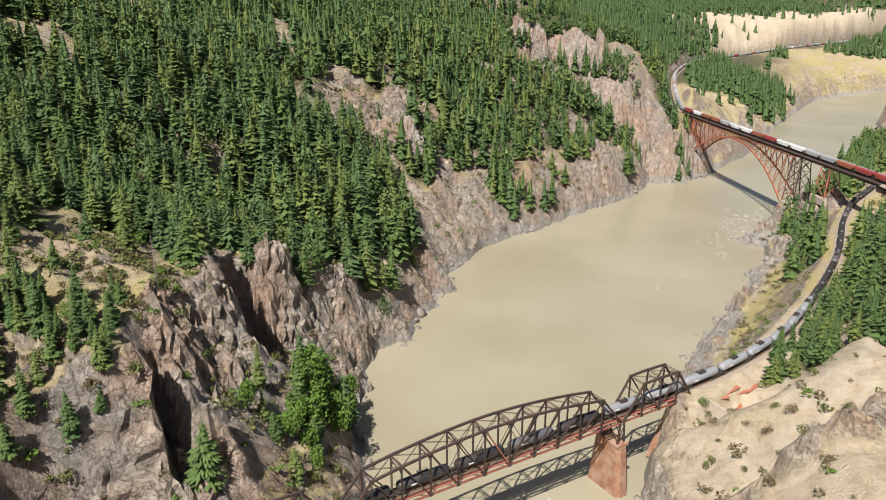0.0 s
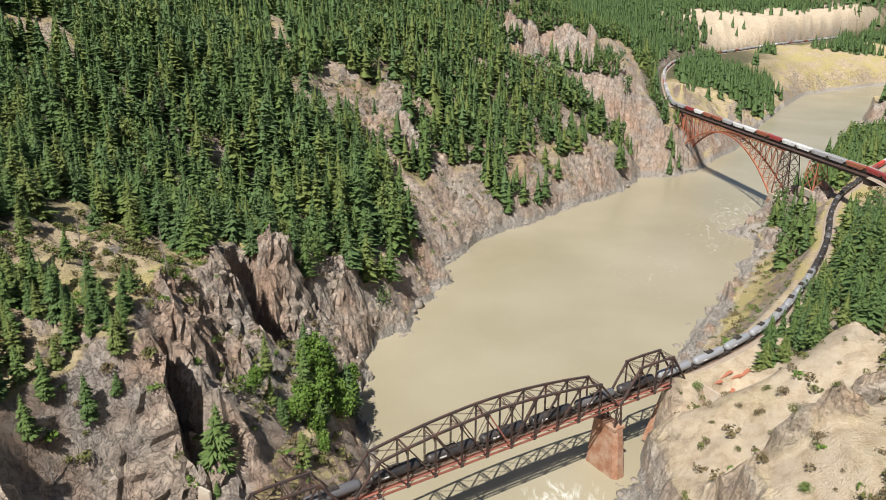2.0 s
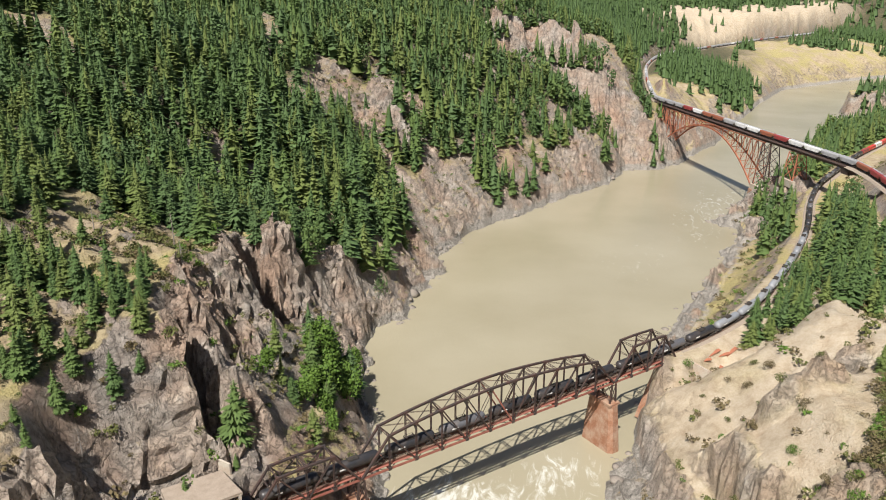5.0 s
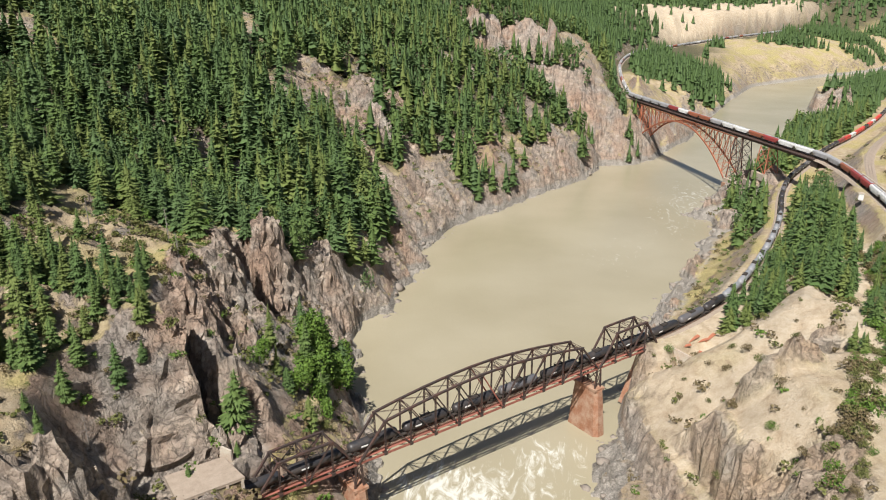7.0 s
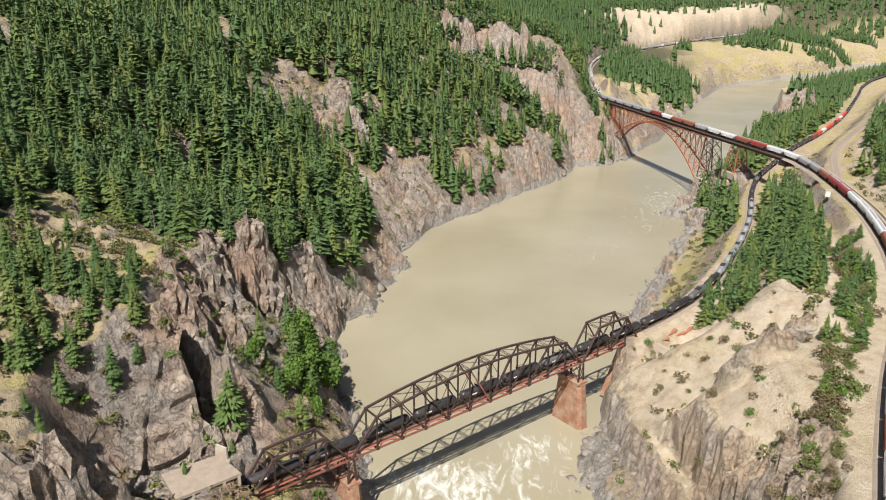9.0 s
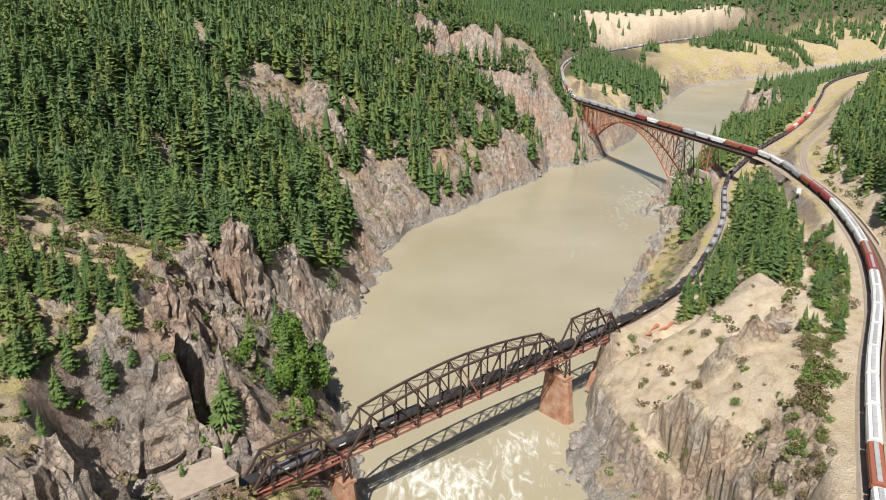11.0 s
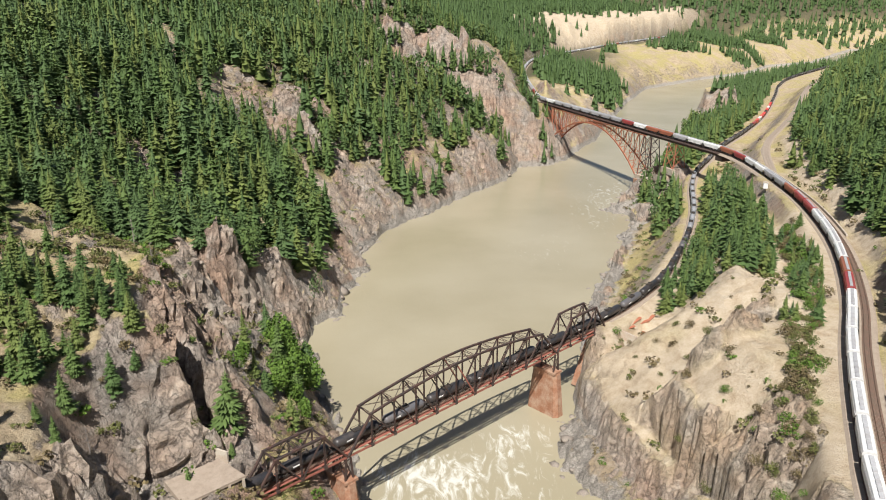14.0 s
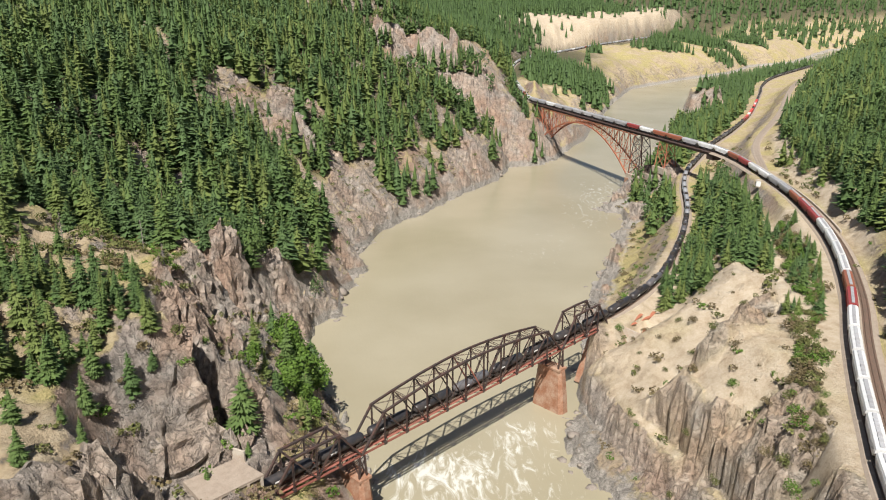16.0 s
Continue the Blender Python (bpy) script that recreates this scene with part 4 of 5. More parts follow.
NEEDLES = [leafy("fir_needles_deep_green", (0.052, 0.088, 0.030), (0.090, 0.146, 0.044)),
           leafy("fir_needles_green", (0.066, 0.106, 0.032), (0.116, 0.172, 0.048)),
           leafy("fir_needles_olive", (0.090, 0.122, 0.034), (0.152, 0.19, 0.054)),
           leafy("fir_needles_blue_green", (0.056, 0.094, 0.036), (0.098, 0.156, 0.054))]
BROADLEAF = leafy("broadleaf_bright_green", (0.035, 0.075, 0.010), (0.13, 0.21, 0.035))
SHRUB = leafy("shrub_olive_leaves", (0.05, 0.065, 0.018), (0.17, 0.17, 0.055))
DRY_SHRUB = leafy("dry_brown_shrub", (0.075, 0.055, 0.026), (0.19, 0.15, 0.075))
BARK = painted("fir_bark", (0.12, 0.085, 0.06), 0.95, 0.0, (0.06, 0.045, 0.035), 0.5, 2.0)


def conifer(seed, tall, radius, tiers, branches, fan=1, gaps=0.08, slim=0.2):
    """Vertices and triangles of a fir: tiers of uneven branches, each a fan of narrow sprays. The trunk is given apart."""
    rnd = random.Random(seed)
    v, f = [], []
    lean, bulge = rnd.uniform(-0.03, 0.03) * tall, rnd.uniform(0.62, 0.98)
    thin = [rnd.uniform(0.78, 1.15) for _ in range(12)]
    for k in range(tiers):
        t = min(max((k + rnd.uniform(-0.35, 0.35)) / tiers, 0.0), 0.985)
        z = tall * (0.05 + 0.95 * t)
        r = radius * (1 - t) ** bulge * rnd.uniform(0.84, 1.14) * (0.75 + 0.25 * min(1, t * 5)) + 0.012
        turn, count = rnd.uniform(0, math.tau), max(4, round(branches * (1 - 0.45 * t)))
        for j in range(count):
            if rnd.random() < gaps:
                continue
            a = turn + (j + rnd.uniform(-0.4, 0.4)) * math.tau / count
            rr = r * rnd.uniform(0.5, 1.25) * thin[int(a / math.tau * 12) % 12]
            drop, zz, x0 = rr * rnd.uniform(-0.02, 0.26), z + rnd.uniform(-0.45, 0.45) * tall / tiers, lean * t
            lift = rr * rnd.uniform(0.02, 0.2)
            for n in range(fan):
                swing = (0, 0.45, -0.45, 0.8, -0.8)[n] * rnd.uniform(0.7, 1.2)
                root, reach = (0.0, rr) if n == 0 else ((0.3, 0.3, 0.5, 0.5)[n - 1] * rr, rr * rnd.uniform(0.5, 0.72) * (1 if n < 3 else 0.6))
                c0, s0 = math.cos(a) * root, math.sin(a) * root
                c, s = math.cos(a + swing), math.sin(a + swing)
                w, m = reach * slim * rnd.uniform(0.7, 1.3), 0.52 * reach
                z0 = zz + lift * (1 - root / rr * 0.6)
                i = len(v)
                v += [(x0 + c0, s0, z0), (x0 + c0 + c * m - s * w, s0 + s * m + c * w, zz - drop * 0.45), (x0 + c0 + c * reach, s0 + s * reach, zz - drop), (x0 + c0 + c * m + s * w, s0 + s * m - c * w, zz - drop * 0.45 + rnd.uniform(-0.1, 0.1) * w)]
                f += [(i, i + 1, i + 2), (i, i + 2, i + 3)]
    # the dense dark heart of the crown
    parts = 1 if tiers < 6 else 2 if tiers < 14 else 4
    for k in range(parts):
        t0, t1 = k / parts, (k + 1) / parts
        i = len(v)
        for t, w in ((t0, 0.56), (t1, 0.34)):
            r = radius * (1 - t) ** bulge * w + 0.004
            v += [(lean * t + r * math.cos(q * math.tau / 5 + k), r * math.sin(q * math.tau / 5 + k), tall * (0.06 + 0.9 * t)) for q in range(5)]
        for q in range(5):
            f += [(i + q, i + (q + 1) % 5, i + 5 + (q + 1) % 5), (i + q, i + 5 + (q + 1) % 5, i + 5 + q)]
    i = len(v)
    v += [(lean + 0.012, 0, tall * 0.9), (lean - 0.008, 0.011, tall * 0.9), (lean - 0.008, -0.011, tall * 0.9), (lean, 0, tall * 1.03)]
    f += [(i, i + 1, i + 3), (i + 1, i + 2, i + 3), (i + 2, i, i + 3)]
    return np.array(v), np.array(f)


def clump(seed, wide, tall, leaves, size):
    """A bush or crown: small leaf cards scattered in uneven lobes."""
    rnd = random.Random(seed)
    lobes = [(rnd.uniform(-0.5, 0.5) * wide, rnd.uniform(-0.5, 0.5) * wide, rnd.uniform(0.35, 0.75) * tall, rnd.uniform(0.3, 0.52)) for _ in range(6)]
    v, f = [], []
    for _ in range(leaves):
        x, y, z, r = rnd.choice(lobes)
        d = Vector((rnd.gauss(0, 1), rnd.gauss(0, 1), rnd.gauss(0.25, 0.8))).normalized() * rnd.uniform(0.65, 1.0)
        c = Vector((x + d.x * r * wide, y + d.y * r * wide, max(0.1, z + d.z * r * tall)))
        a = (d + Vector((rnd.uniform(-1, 1), rnd.uniform(-1, 1), rnd.uniform(-0.6, 1)))).normalized()
        s = a.orthogonal().normalized()
        n = a.cross(s)
        q = size * rnd.uniform(0.6, 1.3)
        i = len(v)
        v += [tuple(c + s * q), tuple(c + n * q * 0.8), tuple(c - s * q * 0.9), tuple(c - n * q)]
        f += [(i, i + 1, i + 2), (i, i + 2, i + 3)]
    return np.array(v), np.array(f)


def tri_mesh(name, co, tris, mats, index=None):
    me = bpy.data.meshes.new(name)
    me.vertices.add(len(co))
    me.vertices.foreach_set("co", np.ascontiguousarray(co, np.float32).ravel())
    me.loops.add(tris.size)
    me.loops.foreach_set("vertex_index", np.ascontiguousarray(tris, np.int32).ravel())
    me.polygons.add(len(tris))
    me.polygons.foreach_set("loop_start", np.arange(0, tris.size, 3, dtype=np.int32))
    for m in mats:
        me.materials.append(m)
    if index is not None:
        me.polygons.foreach_set("material_index", np.ascontiguousarray(index, np.int32))
    me.update()
    return me


def planted(name, label, category, kinds, spots, mats, rng):
    """Many plants as one object. spots: rows of x, y, z, scale."""
    co, tris, index, k = [], [], [], 0
    for x, y, z, s in spots:
        v, f = kinds[rng.integers(len(kinds))]
        a = rng.uniform(0, math.tau)
        c, sn = math.cos(a), math.sin(a)
        wide = s * rng.uniform(0.8, 1.3)
        co.append(np.stack([x + wide * (v[:, 0] * c - v[:, 1] * sn), y + wide * (v[:, 0] * sn + v[:, 1] * c), z + s * v[:, 2]], 1))
        tris.append(f + k)
        index.append(np.full(len(f), rng.integers(len(mats))))
        k += len(v)
    if not co:
        return
    me = tri_mesh(name, np.concatenate(co), np.concatenate(tris), mats, np.concatenate(index))
    tagged(new(name, me), label, category, kind="stuff")


RNG = np.random.default_rng(5)


def scatter(x0, x1, y0, y1, gap, keep):
    """Uneven planting on a jittered grid; keep(X, Y) gives the chance of a plant at each place."""
    X, Y = np.meshgrid(np.arange(x0, x1, gap), np.arange(y0, y1, gap))
    X = X.ravel() + RNG.uniform(-0.48, 0.48, X.size) * gap
    Y = Y.ravel() + RNG.uniform(-0.48, 0.48, Y.size) * gap
    ok = RNG.uniform(0, 1, X.size) < keep(X, Y)
    return X[ok], Y[ok]



def land_of(X, Y):
    wet = inside(RIVER, X, Y)
    dl, _, _ = near(LEFT_SHORE, X, Y)
    dr, _, _ = near(RIGHT_SHORE, X, Y)
    dl, dr = np.where(wet, -40, dl), np.where(wet, -40, dr)
    return dl, dr, near(LEFT_SHORE, X, Y)[0] < near(RIGHT_SHORE, X, Y)[0]


def tilt_of(X, Y):
    e = 3.0
    return np.hypot(height(X + e, Y) - height(X - e, Y), height(X, Y + e) - height(X, Y - e)) / (2 * e)


LOW_WOOD = [(-66, 214), (-58, 203), (-47, 195), (-34, 200), (-42, 238), (-52, 272), (-66, 262)]


def left_chance(X, Y):
    dl, dr, left = land_of(X, Y)
    c = np.where(Y > 340, smooth(3, 12, dl + 16 * fbm(X, Y, 26, 2, 71)), smooth(7, 22, dl + 16 * fbm(X, Y, 26, 2, 71))) * left
    c = c * smooth(4.5, 2.2, tilt_of(X, Y))
    for a, b, r in SCARS:
        d, _, _ = near((a, b), X, Y)
        c = c * smooth(r * 0.7, r * 1.2, d + 5 * fbm(X, Y, 10, 2, 77))
    d, _, _ = near(CN_FAR, X, Y)
    c = c * smooth(12, 22, d)
    c = c * (1 - 0.93 * outcrops(X, Y, dl))
    brink, inner, _ = near(BRINK, X, Y)
    bench = smooth(192, 200, Y) * smooth(250, 240, Y) * (inner > 0) * smooth(52, 40, brink)
    c = c * np.where((Y < 205) & (inner > 0) & (brink < 30), height(X, Y) > 61, 1)
    c = c * (1 - 0.95 * bench) * np.where(Y < 142, 0.25, 1)
    c = c * np.where((Y < 300) & (inner < 0), 0.5 * inside(LOW_WOOD, X, Y), 1) * np.where((inner > 0) & (Y < 300), smooth(3, 6, brink), 1)
    c = c * (1 - 0.96 * bluff(X, Y)) * np.where((Y > 1380) & (near(CN_FAR, X, Y)[1] < 0) & (near(CN_FAR, X, Y)[0] < 45), 0, 1)
    far_side = (near(CN_FAR, X, Y)[1] < 0) & (Y > 780)
    c = c * np.where(far_side, np.where(Y < 1010, 0.06, np.where(Y > 1200, smooth(0.1, 0.2, fbm(X, Y, 90, 3, 79)), 1)), 1)
    bank = (Y > 300) & (Y < 820)
    c = c * np.where(bank, smooth(3, 20, dl + 44 * fbm(X, Y, 36, 2, 73)) * 0.92 + 0.08, 1)
    return c


def right_chance(X, Y):
    dl, dr, left = land_of(X, Y)
    dc, sc, _ = near(CP_LINE, X, Y)
    db, sb, _ = near(BENCH, X, Y)
    d, _, _ = near([(x, y) for x, y, z in CN_ROWS], X, Y)
    hill = (sb < 0) * smooth(11, 20, db + 9 * fbm(X, Y, 30, 2, 81) + 3 * smooth(470, 560, Y))
    strip = (sb > 0) * (sc < 0) * smooth(4.5, 7, dc) * smooth(15, 19, np.minimum(db, d) - 7 * smooth(340, 320, Y)) * smooth(275, 282, Y + 0.35 * (X - 112)) * (Y < 480)
    far = (sb > 0) * (sc > 0) * (Y > 540) * smooth(8, 14, dc) * smooth(7, 11, db) * smooth(7, 14, dr) * 0.95 * (d > 12)
    bank = (sb > 0) * (sc > 0) * smooth(6, 10, dc) * (dr > 16) * (d > 12) * (Y > 430) * (Y < 540) * 0.35
    row = (sb > 0) * (np.abs(d - 14) < 6) * (Y > 212) * (Y < 330) * 0.95
    return ~left * np.clip(hill + strip + far + bank + row, 0, 1)


WIDTHS = (0.23, 0.26, 0.285, 0.215, 0.31, 0.265)
MID_FIRS = [conifer(k, 1.0, r, 20, 13, 1, 0.08, 0.24) for k, r in enumerate(WIDTHS)]
CLOSE_FIRS = [conifer(60 + k, 1.0, r, 25, 14, 2, 0.1, 0.15) for k, r in enumerate(WIDTHS)]
ROUND_CROWNS = [clump(140 + k, 0.32, 0.9, 260, 0.032) for k in range(2)]
FAR_CROWNS = [clump(150 + k, 0.34, 0.9, 110, 0.05) for k in range(2)]
TINY_FIRS = [conifer(40 + k, 1.0, r, 4, 5, 1, 0.0, 0.55) for k, r in enumerate(WIDTHS)]
FAR_FIRS = [conifer(20 + k, 1.0, r, 11, 8, 1, 0.05, 0.32) for k, r in enumerate(WIDTHS)]


def firs_with_heights(X, Y, low, high):
    Z = height(X, Y) - 0.4
    S = low + (high - low) * RNG.beta(2.2, 2.0, X.size) * (0.75 + 0.5 * lattice(X / 60, Y / 60, 91))
    return np.stack([X, Y, Z, S], 1)


X, Y = scatter(-420, 120, 98, 905, 7.0, lambda X, Y: left_chance(X, Y) * (X > -60 - 0.62 * Y) * (Y > 0.55 * -X + 40))
LEFT_FIRS = firs_with_heights(X, Y, 10, 25)
LEFT_FIRS[:, 3] *= 1 - 0.38 * smooth(240, 205, Y) + 0.25 * smooth(290, 400, Y) - 0.22 * smooth(480, 620, Y)
X, Y = scatter(-142, -76, 142, 204, 6.8, lambda X, Y: 0.85 * left_chance(X, Y) * (near(BRINK, X, Y)[1] > 0))
LEFT_FIRS = np.concatenate([LEFT_FIRS, firs_with_heights(X, Y, 6, 13)])
LEFT_FIRS = LEFT_FIRS[np.argsort(LEFT_FIRS[:, 1])]
LEFT_REST = LEFT_FIRS[230:]        # the nearest stand singly
planted("forest_left_slope", "dense dark green fir forest on the steep slope", "forest", MID_FIRS + ROUND_CROWNS[:1], LEFT_REST[(LEFT_REST[:, 1] >= 290) & (LEFT_REST[:, 1] < 480)], NEEDLES, RNG)
planted("forest_bench", "green fir trees behind the cliff bench", "forest", CLOSE_FIRS, LEFT_REST[LEFT_REST[:, 1] < 290], NEEDLES, RNG)
planted("forest_upper_left_slope", "dense dark green fir forest high on the slope", "forest", FAR_FIRS + FAR_CROWNS[:1], LEFT_REST[LEFT_REST[:, 1] >= 480], NEEDLES, RNG)
X, Y = scatter(-120, 900, 905, 2100, 8.6, lambda X, Y: left_chance(X, Y) * (X > -120))
planted("forest_far_bank", "distant dark fir forest on the far hills", "forest", TINY_FIRS, firs_with_heights(X, Y, 15, 30), [NEEDLES[0], NEEDLES[3]], RNG)
X, Y = scatter(60, 560, 130, 900, 6.2, lambda X, Y: right_chance(X, Y) * (X < 60 + 0.72 * Y))
RIGHT_FIRS = firs_with_heights(X, Y, 9, 23)
RIGHT_FIRS[:, 3] *= 1 + 0.3 * smooth(500, 600, Y)
beside = (near(BENCH, X, Y)[1] > 0) & (near(CN_ROWS, X, Y)[0] < 21) & (Y < 335)
RIGHT_FIRS[:, 3] *= np.where(beside, 0.58, np.where((near(BENCH, X, Y)[1] > 0) & (Y < 430), 0.88, 1.0))
RIGHT_FIRS = RIGHT_FIRS[np.argsort(RIGHT_FIRS[:, 1])]
planted("forest_right_slope", "dark green fir forest beside the railway lines", "forest", MID_FIRS, RIGHT_FIRS[70:][RIGHT_FIRS[70:, 1] < 330], NEEDLES, RNG)
planted("forest_middle_right", "green fir forest between the two lines", "forest", MID_FIRS + ROUND_CROWNS[:1], RIGHT_FIRS[(RIGHT_FIRS[:, 1] >= 330) & (RIGHT_FIRS[:, 1] < 430)], NEEDLES, RNG)
planted("forest_upper_right_slope", "dark green fir forest up the valley side", "forest", FAR_FIRS + FAR_CROWNS[:1], RIGHT_FIRS[RIGHT_FIRS[:, 1] >= 430], NEEDLES, RNG)
X, Y = scatter(200, 1500, 900, 2300, 11.5, lambda X, Y: right_chance(X, Y))
planted("forest_far_right", "distant fir forest on the right-hand hills", "forest", TINY_FIRS, firs_with_heights(X, Y, 14, 28), [NEEDLES[0], NEEDLES[3]], RNG)
X, Y = scatter(-900, 2500, 2100, 3700, 33, lambda X, Y: 0.9 * (land_of(X, Y)[0] > 0))
planted("forest_horizon", "hazy far fir forest under the horizon", "forest", TINY_FIRS, firs_with_heights(X, Y, 28, 44), [NEEDLES[0], NEEDLES[3]], RNG)

# the nearest trees stand singly
FIR_KINDS = []
for k, (r, tiers, blades) in enumerate(((0.215, 31, 15), (0.24, 28, 16), (0.19, 32, 14), (0.27, 27, 16), (0.225, 29, 15))):
    v, f = conifer(100 + k, 1.0, r, int(tiers * 0.85), blades, 4, 0.1, 0.14)
    trunk = Geo().tube((0, 0, -0.04), (0, 0, 0.93), 0.018, 0.004, 7).mesh("trunk", BARK)
    FIR_KINDS.append(([tri_mesh("crown", v, f, [m]) for m in NEEDLES], trunk))


def fir(x, y, z, tall, kind, tone, label="green fir tree on dry rocky ground", group="near firs"):
    ob = thing("fir_tree", label, "tree", None, group)
    crowns, trunk = FIR_KINDS[kind]
    part("crown", crowns[tone], None, ob)
    part("trunk", trunk, None, ob)
    ob.matrix_basis = Matrix.LocRotScale((x, y, z), Euler((0, 0, RNG.uniform(0, math.tau))), (tall * RNG.uniform(0.9, 1.15),) * 2 + (tall,))
    return ob


NEAR_FIRS = np.concatenate([LEFT_FIRS[:230], RIGHT_FIRS[:70]])
for x, y, z, s in NEAR_FIRS:
    fir(x, y, z, s, int(RNG.integers(5)), (0, 1, 2, 2, 1, 0)[int(RNG.integers(6))])

for x, y, tall, k in ((-60, 176, 21, 3), (-66, 158, 6, 1), (-58, 170, 5, 0), (-80, 128, 7, 2), (-87, 118, 9, 0), (-86, 133, 5, 1), (-92, 127, 8, 3)):
    fir(x, y, float(height(x, y)) - 0.3, tall, k, 1, "bushy green fir tree beside the bridge")

# broad-leaved trees below the cliff and on the bank
LEAF_CROWNS = [tri_mesh("crown", *clump(300 + k, 4.6, 8.0, 900, 0.34), [BROADLEAF]) for k in range(3)]
g = Geo().tube((0, 0, -0.5), (0.2, 0.1, 3.4), 0.24, 0.15, 8)
for k in range(5):
    g.tube((0.2, 0.1, 3.0), (1.6 * math.cos(k * 1.26), 1.6 * math.sin(k * 1.26), 5.2), 0.1, 0.03, 6)
LEAF_TRUNK = g.mesh("trunk", BARK)


def broadleaf(x, y, s, k):
    ob = thing("broadleaf_tree", "bright green broad-leaved tree below the cliff", "tree", None, "broad-leaved trees")
    part("crown", LEAF_CROWNS[k % 3], None, ob)
    part("trunk", LEAF_TRUNK, None, ob)
    ob.matrix_basis = Matrix.LocRotScale((x, y, float(height(x, y))), Euler((0, 0, 2.4 * k)), (s * 1.3, s * 1.3, s * 1.35))


for k, (x, y, s) in enumerate(((-55, 222, 1.0), (-50, 231, 1.15), (-57, 236, 1.1), (-51, 243, 1.0), (-58, 250, 1.2), (-55, 214, 0.9), (-60, 262, 1.0), (-56, 272, 0.9), (-64, 205, 0.8), (-49, 218, 0.8), (-47, 212, 0.7), (-53, 228, 1.2), (-48, 238, 1.1), (-60, 243, 1.2), (-53, 256, 1.1))):
    broadleaf(x, y, s, k)

# shrubs
SHRUBS = [clump(200 + k, 1.0, 0.9, 34, 0.18) for k in range(4)]


def shrub_chance(X, Y):
    dl, dr, left = land_of(X, Y)
    dc, _, _ = near(CP_LINE, X, Y)
    db, sb, _ = near(BENCH, X, Y)
    d, _, _ = near([(x, y) for x, y, z in CN_ROWS], X, Y)
    clear = smooth(5, 8, np.minimum(np.minimum(dc, db), d)) * (tilt_of(X, Y) < 1.6)
    patch = smooth(-0.05, 0.25, fbm(X, Y, 30, 3, 95))
    return clear * np.where(left, smooth(4, 12, dl) * (0.35 + 0.6 * patch), smooth(5, 14, dr) * (0.16 + 0.55 * patch) * (1 - 0.2 * smooth(60, 75, X) * smooth(300, 260, Y)))


X, Y = scatter(-130, 260, 120, 700, 4.2, shrub_chance)
Z = height(X, Y) - 0.15
S = RNG.uniform(0.8, 2.9, X.size)
pick = RNG.uniform(0, 1, X.size)
planted("shrubs", "low olive green shrubs on the rocky banks", "shrub", SHRUBS, np.stack([X, Y, Z, S], 1)[pick < 0.68], [SHRUB, BROADLEAF, SHRUB], RNG)
planted("dry_shrubs", "dry brown shrubs on the sandy slope", "shrub", SHRUBS, np.stack([X, Y, Z, S], 1)[pick >= 0.68], [DRY_SHRUB], RNG)
X, Y = scatter(60, 200, 120, 340, 2.6, lambda X, Y: (np.abs(near([(x, y) for x, y, z in CN_ROWS], X, Y)[0] - 13.5) < 4.5) * (near(BENCH, X, Y)[1] > 0) * 0.6)
planted("trackside_bushes", "green and brown bushes along the gravel bench", "bush", [clump(230 + k, 1.0, 1.0, 240, 0.075) for k in range(4)], np.stack([X, Y, height(X, Y) - 0.2, RNG.uniform(1.4, 4.2, X.size)], 1), [BROADLEAF, SHRUB, DRY_SHRUB, SHRUB, DRY_SHRUB], RNG)

X, Y = scatter(-135, -60, 150, 250, 3.0, lambda X, Y: 0.55 * (near(BRINK, X, Y)[1] > 0) * (0.6 + fbm(X, Y, 18, 2, 97)))
planted("bench_bushes", "olive and yellow-green bushes on the dry bench", "bush", [clump(240 + k, 1.0, 1.0, 120, 0.11) for k in range(4)], np.stack([X, Y, height(X, Y) - 0.2, RNG.uniform(0.8, 3.4, X.size)], 1), [SHRUB, SHRUB, BROADLEAF, DRY_SHRUB], RNG)

X, Y = scatter(-98, -36, 140, 330, 4.6, lambda X, Y: 0.5 * (near(BRINK, X, Y)[1] < 0) * (tilt_of(X, Y) < 2.6) * land_of(X, Y)[2] * smooth(4, 12, land_of(X, Y)[0]) * (0.7 + fbm(X, Y, 16, 2, 98)))
planted("ledge_bushes", "green and olive bushes on the ledges of the cliff", "bush", [clump(250 + k, 1.0, 1.0, 120, 0.11) for k in range(4)], np.stack([X, Y, height(X, Y) - 0.5, RNG.uniform(1.0, 3.0, X.size)], 1), [SHRUB, BROADLEAF, SHRUB, DRY_SHRUB], RNG)

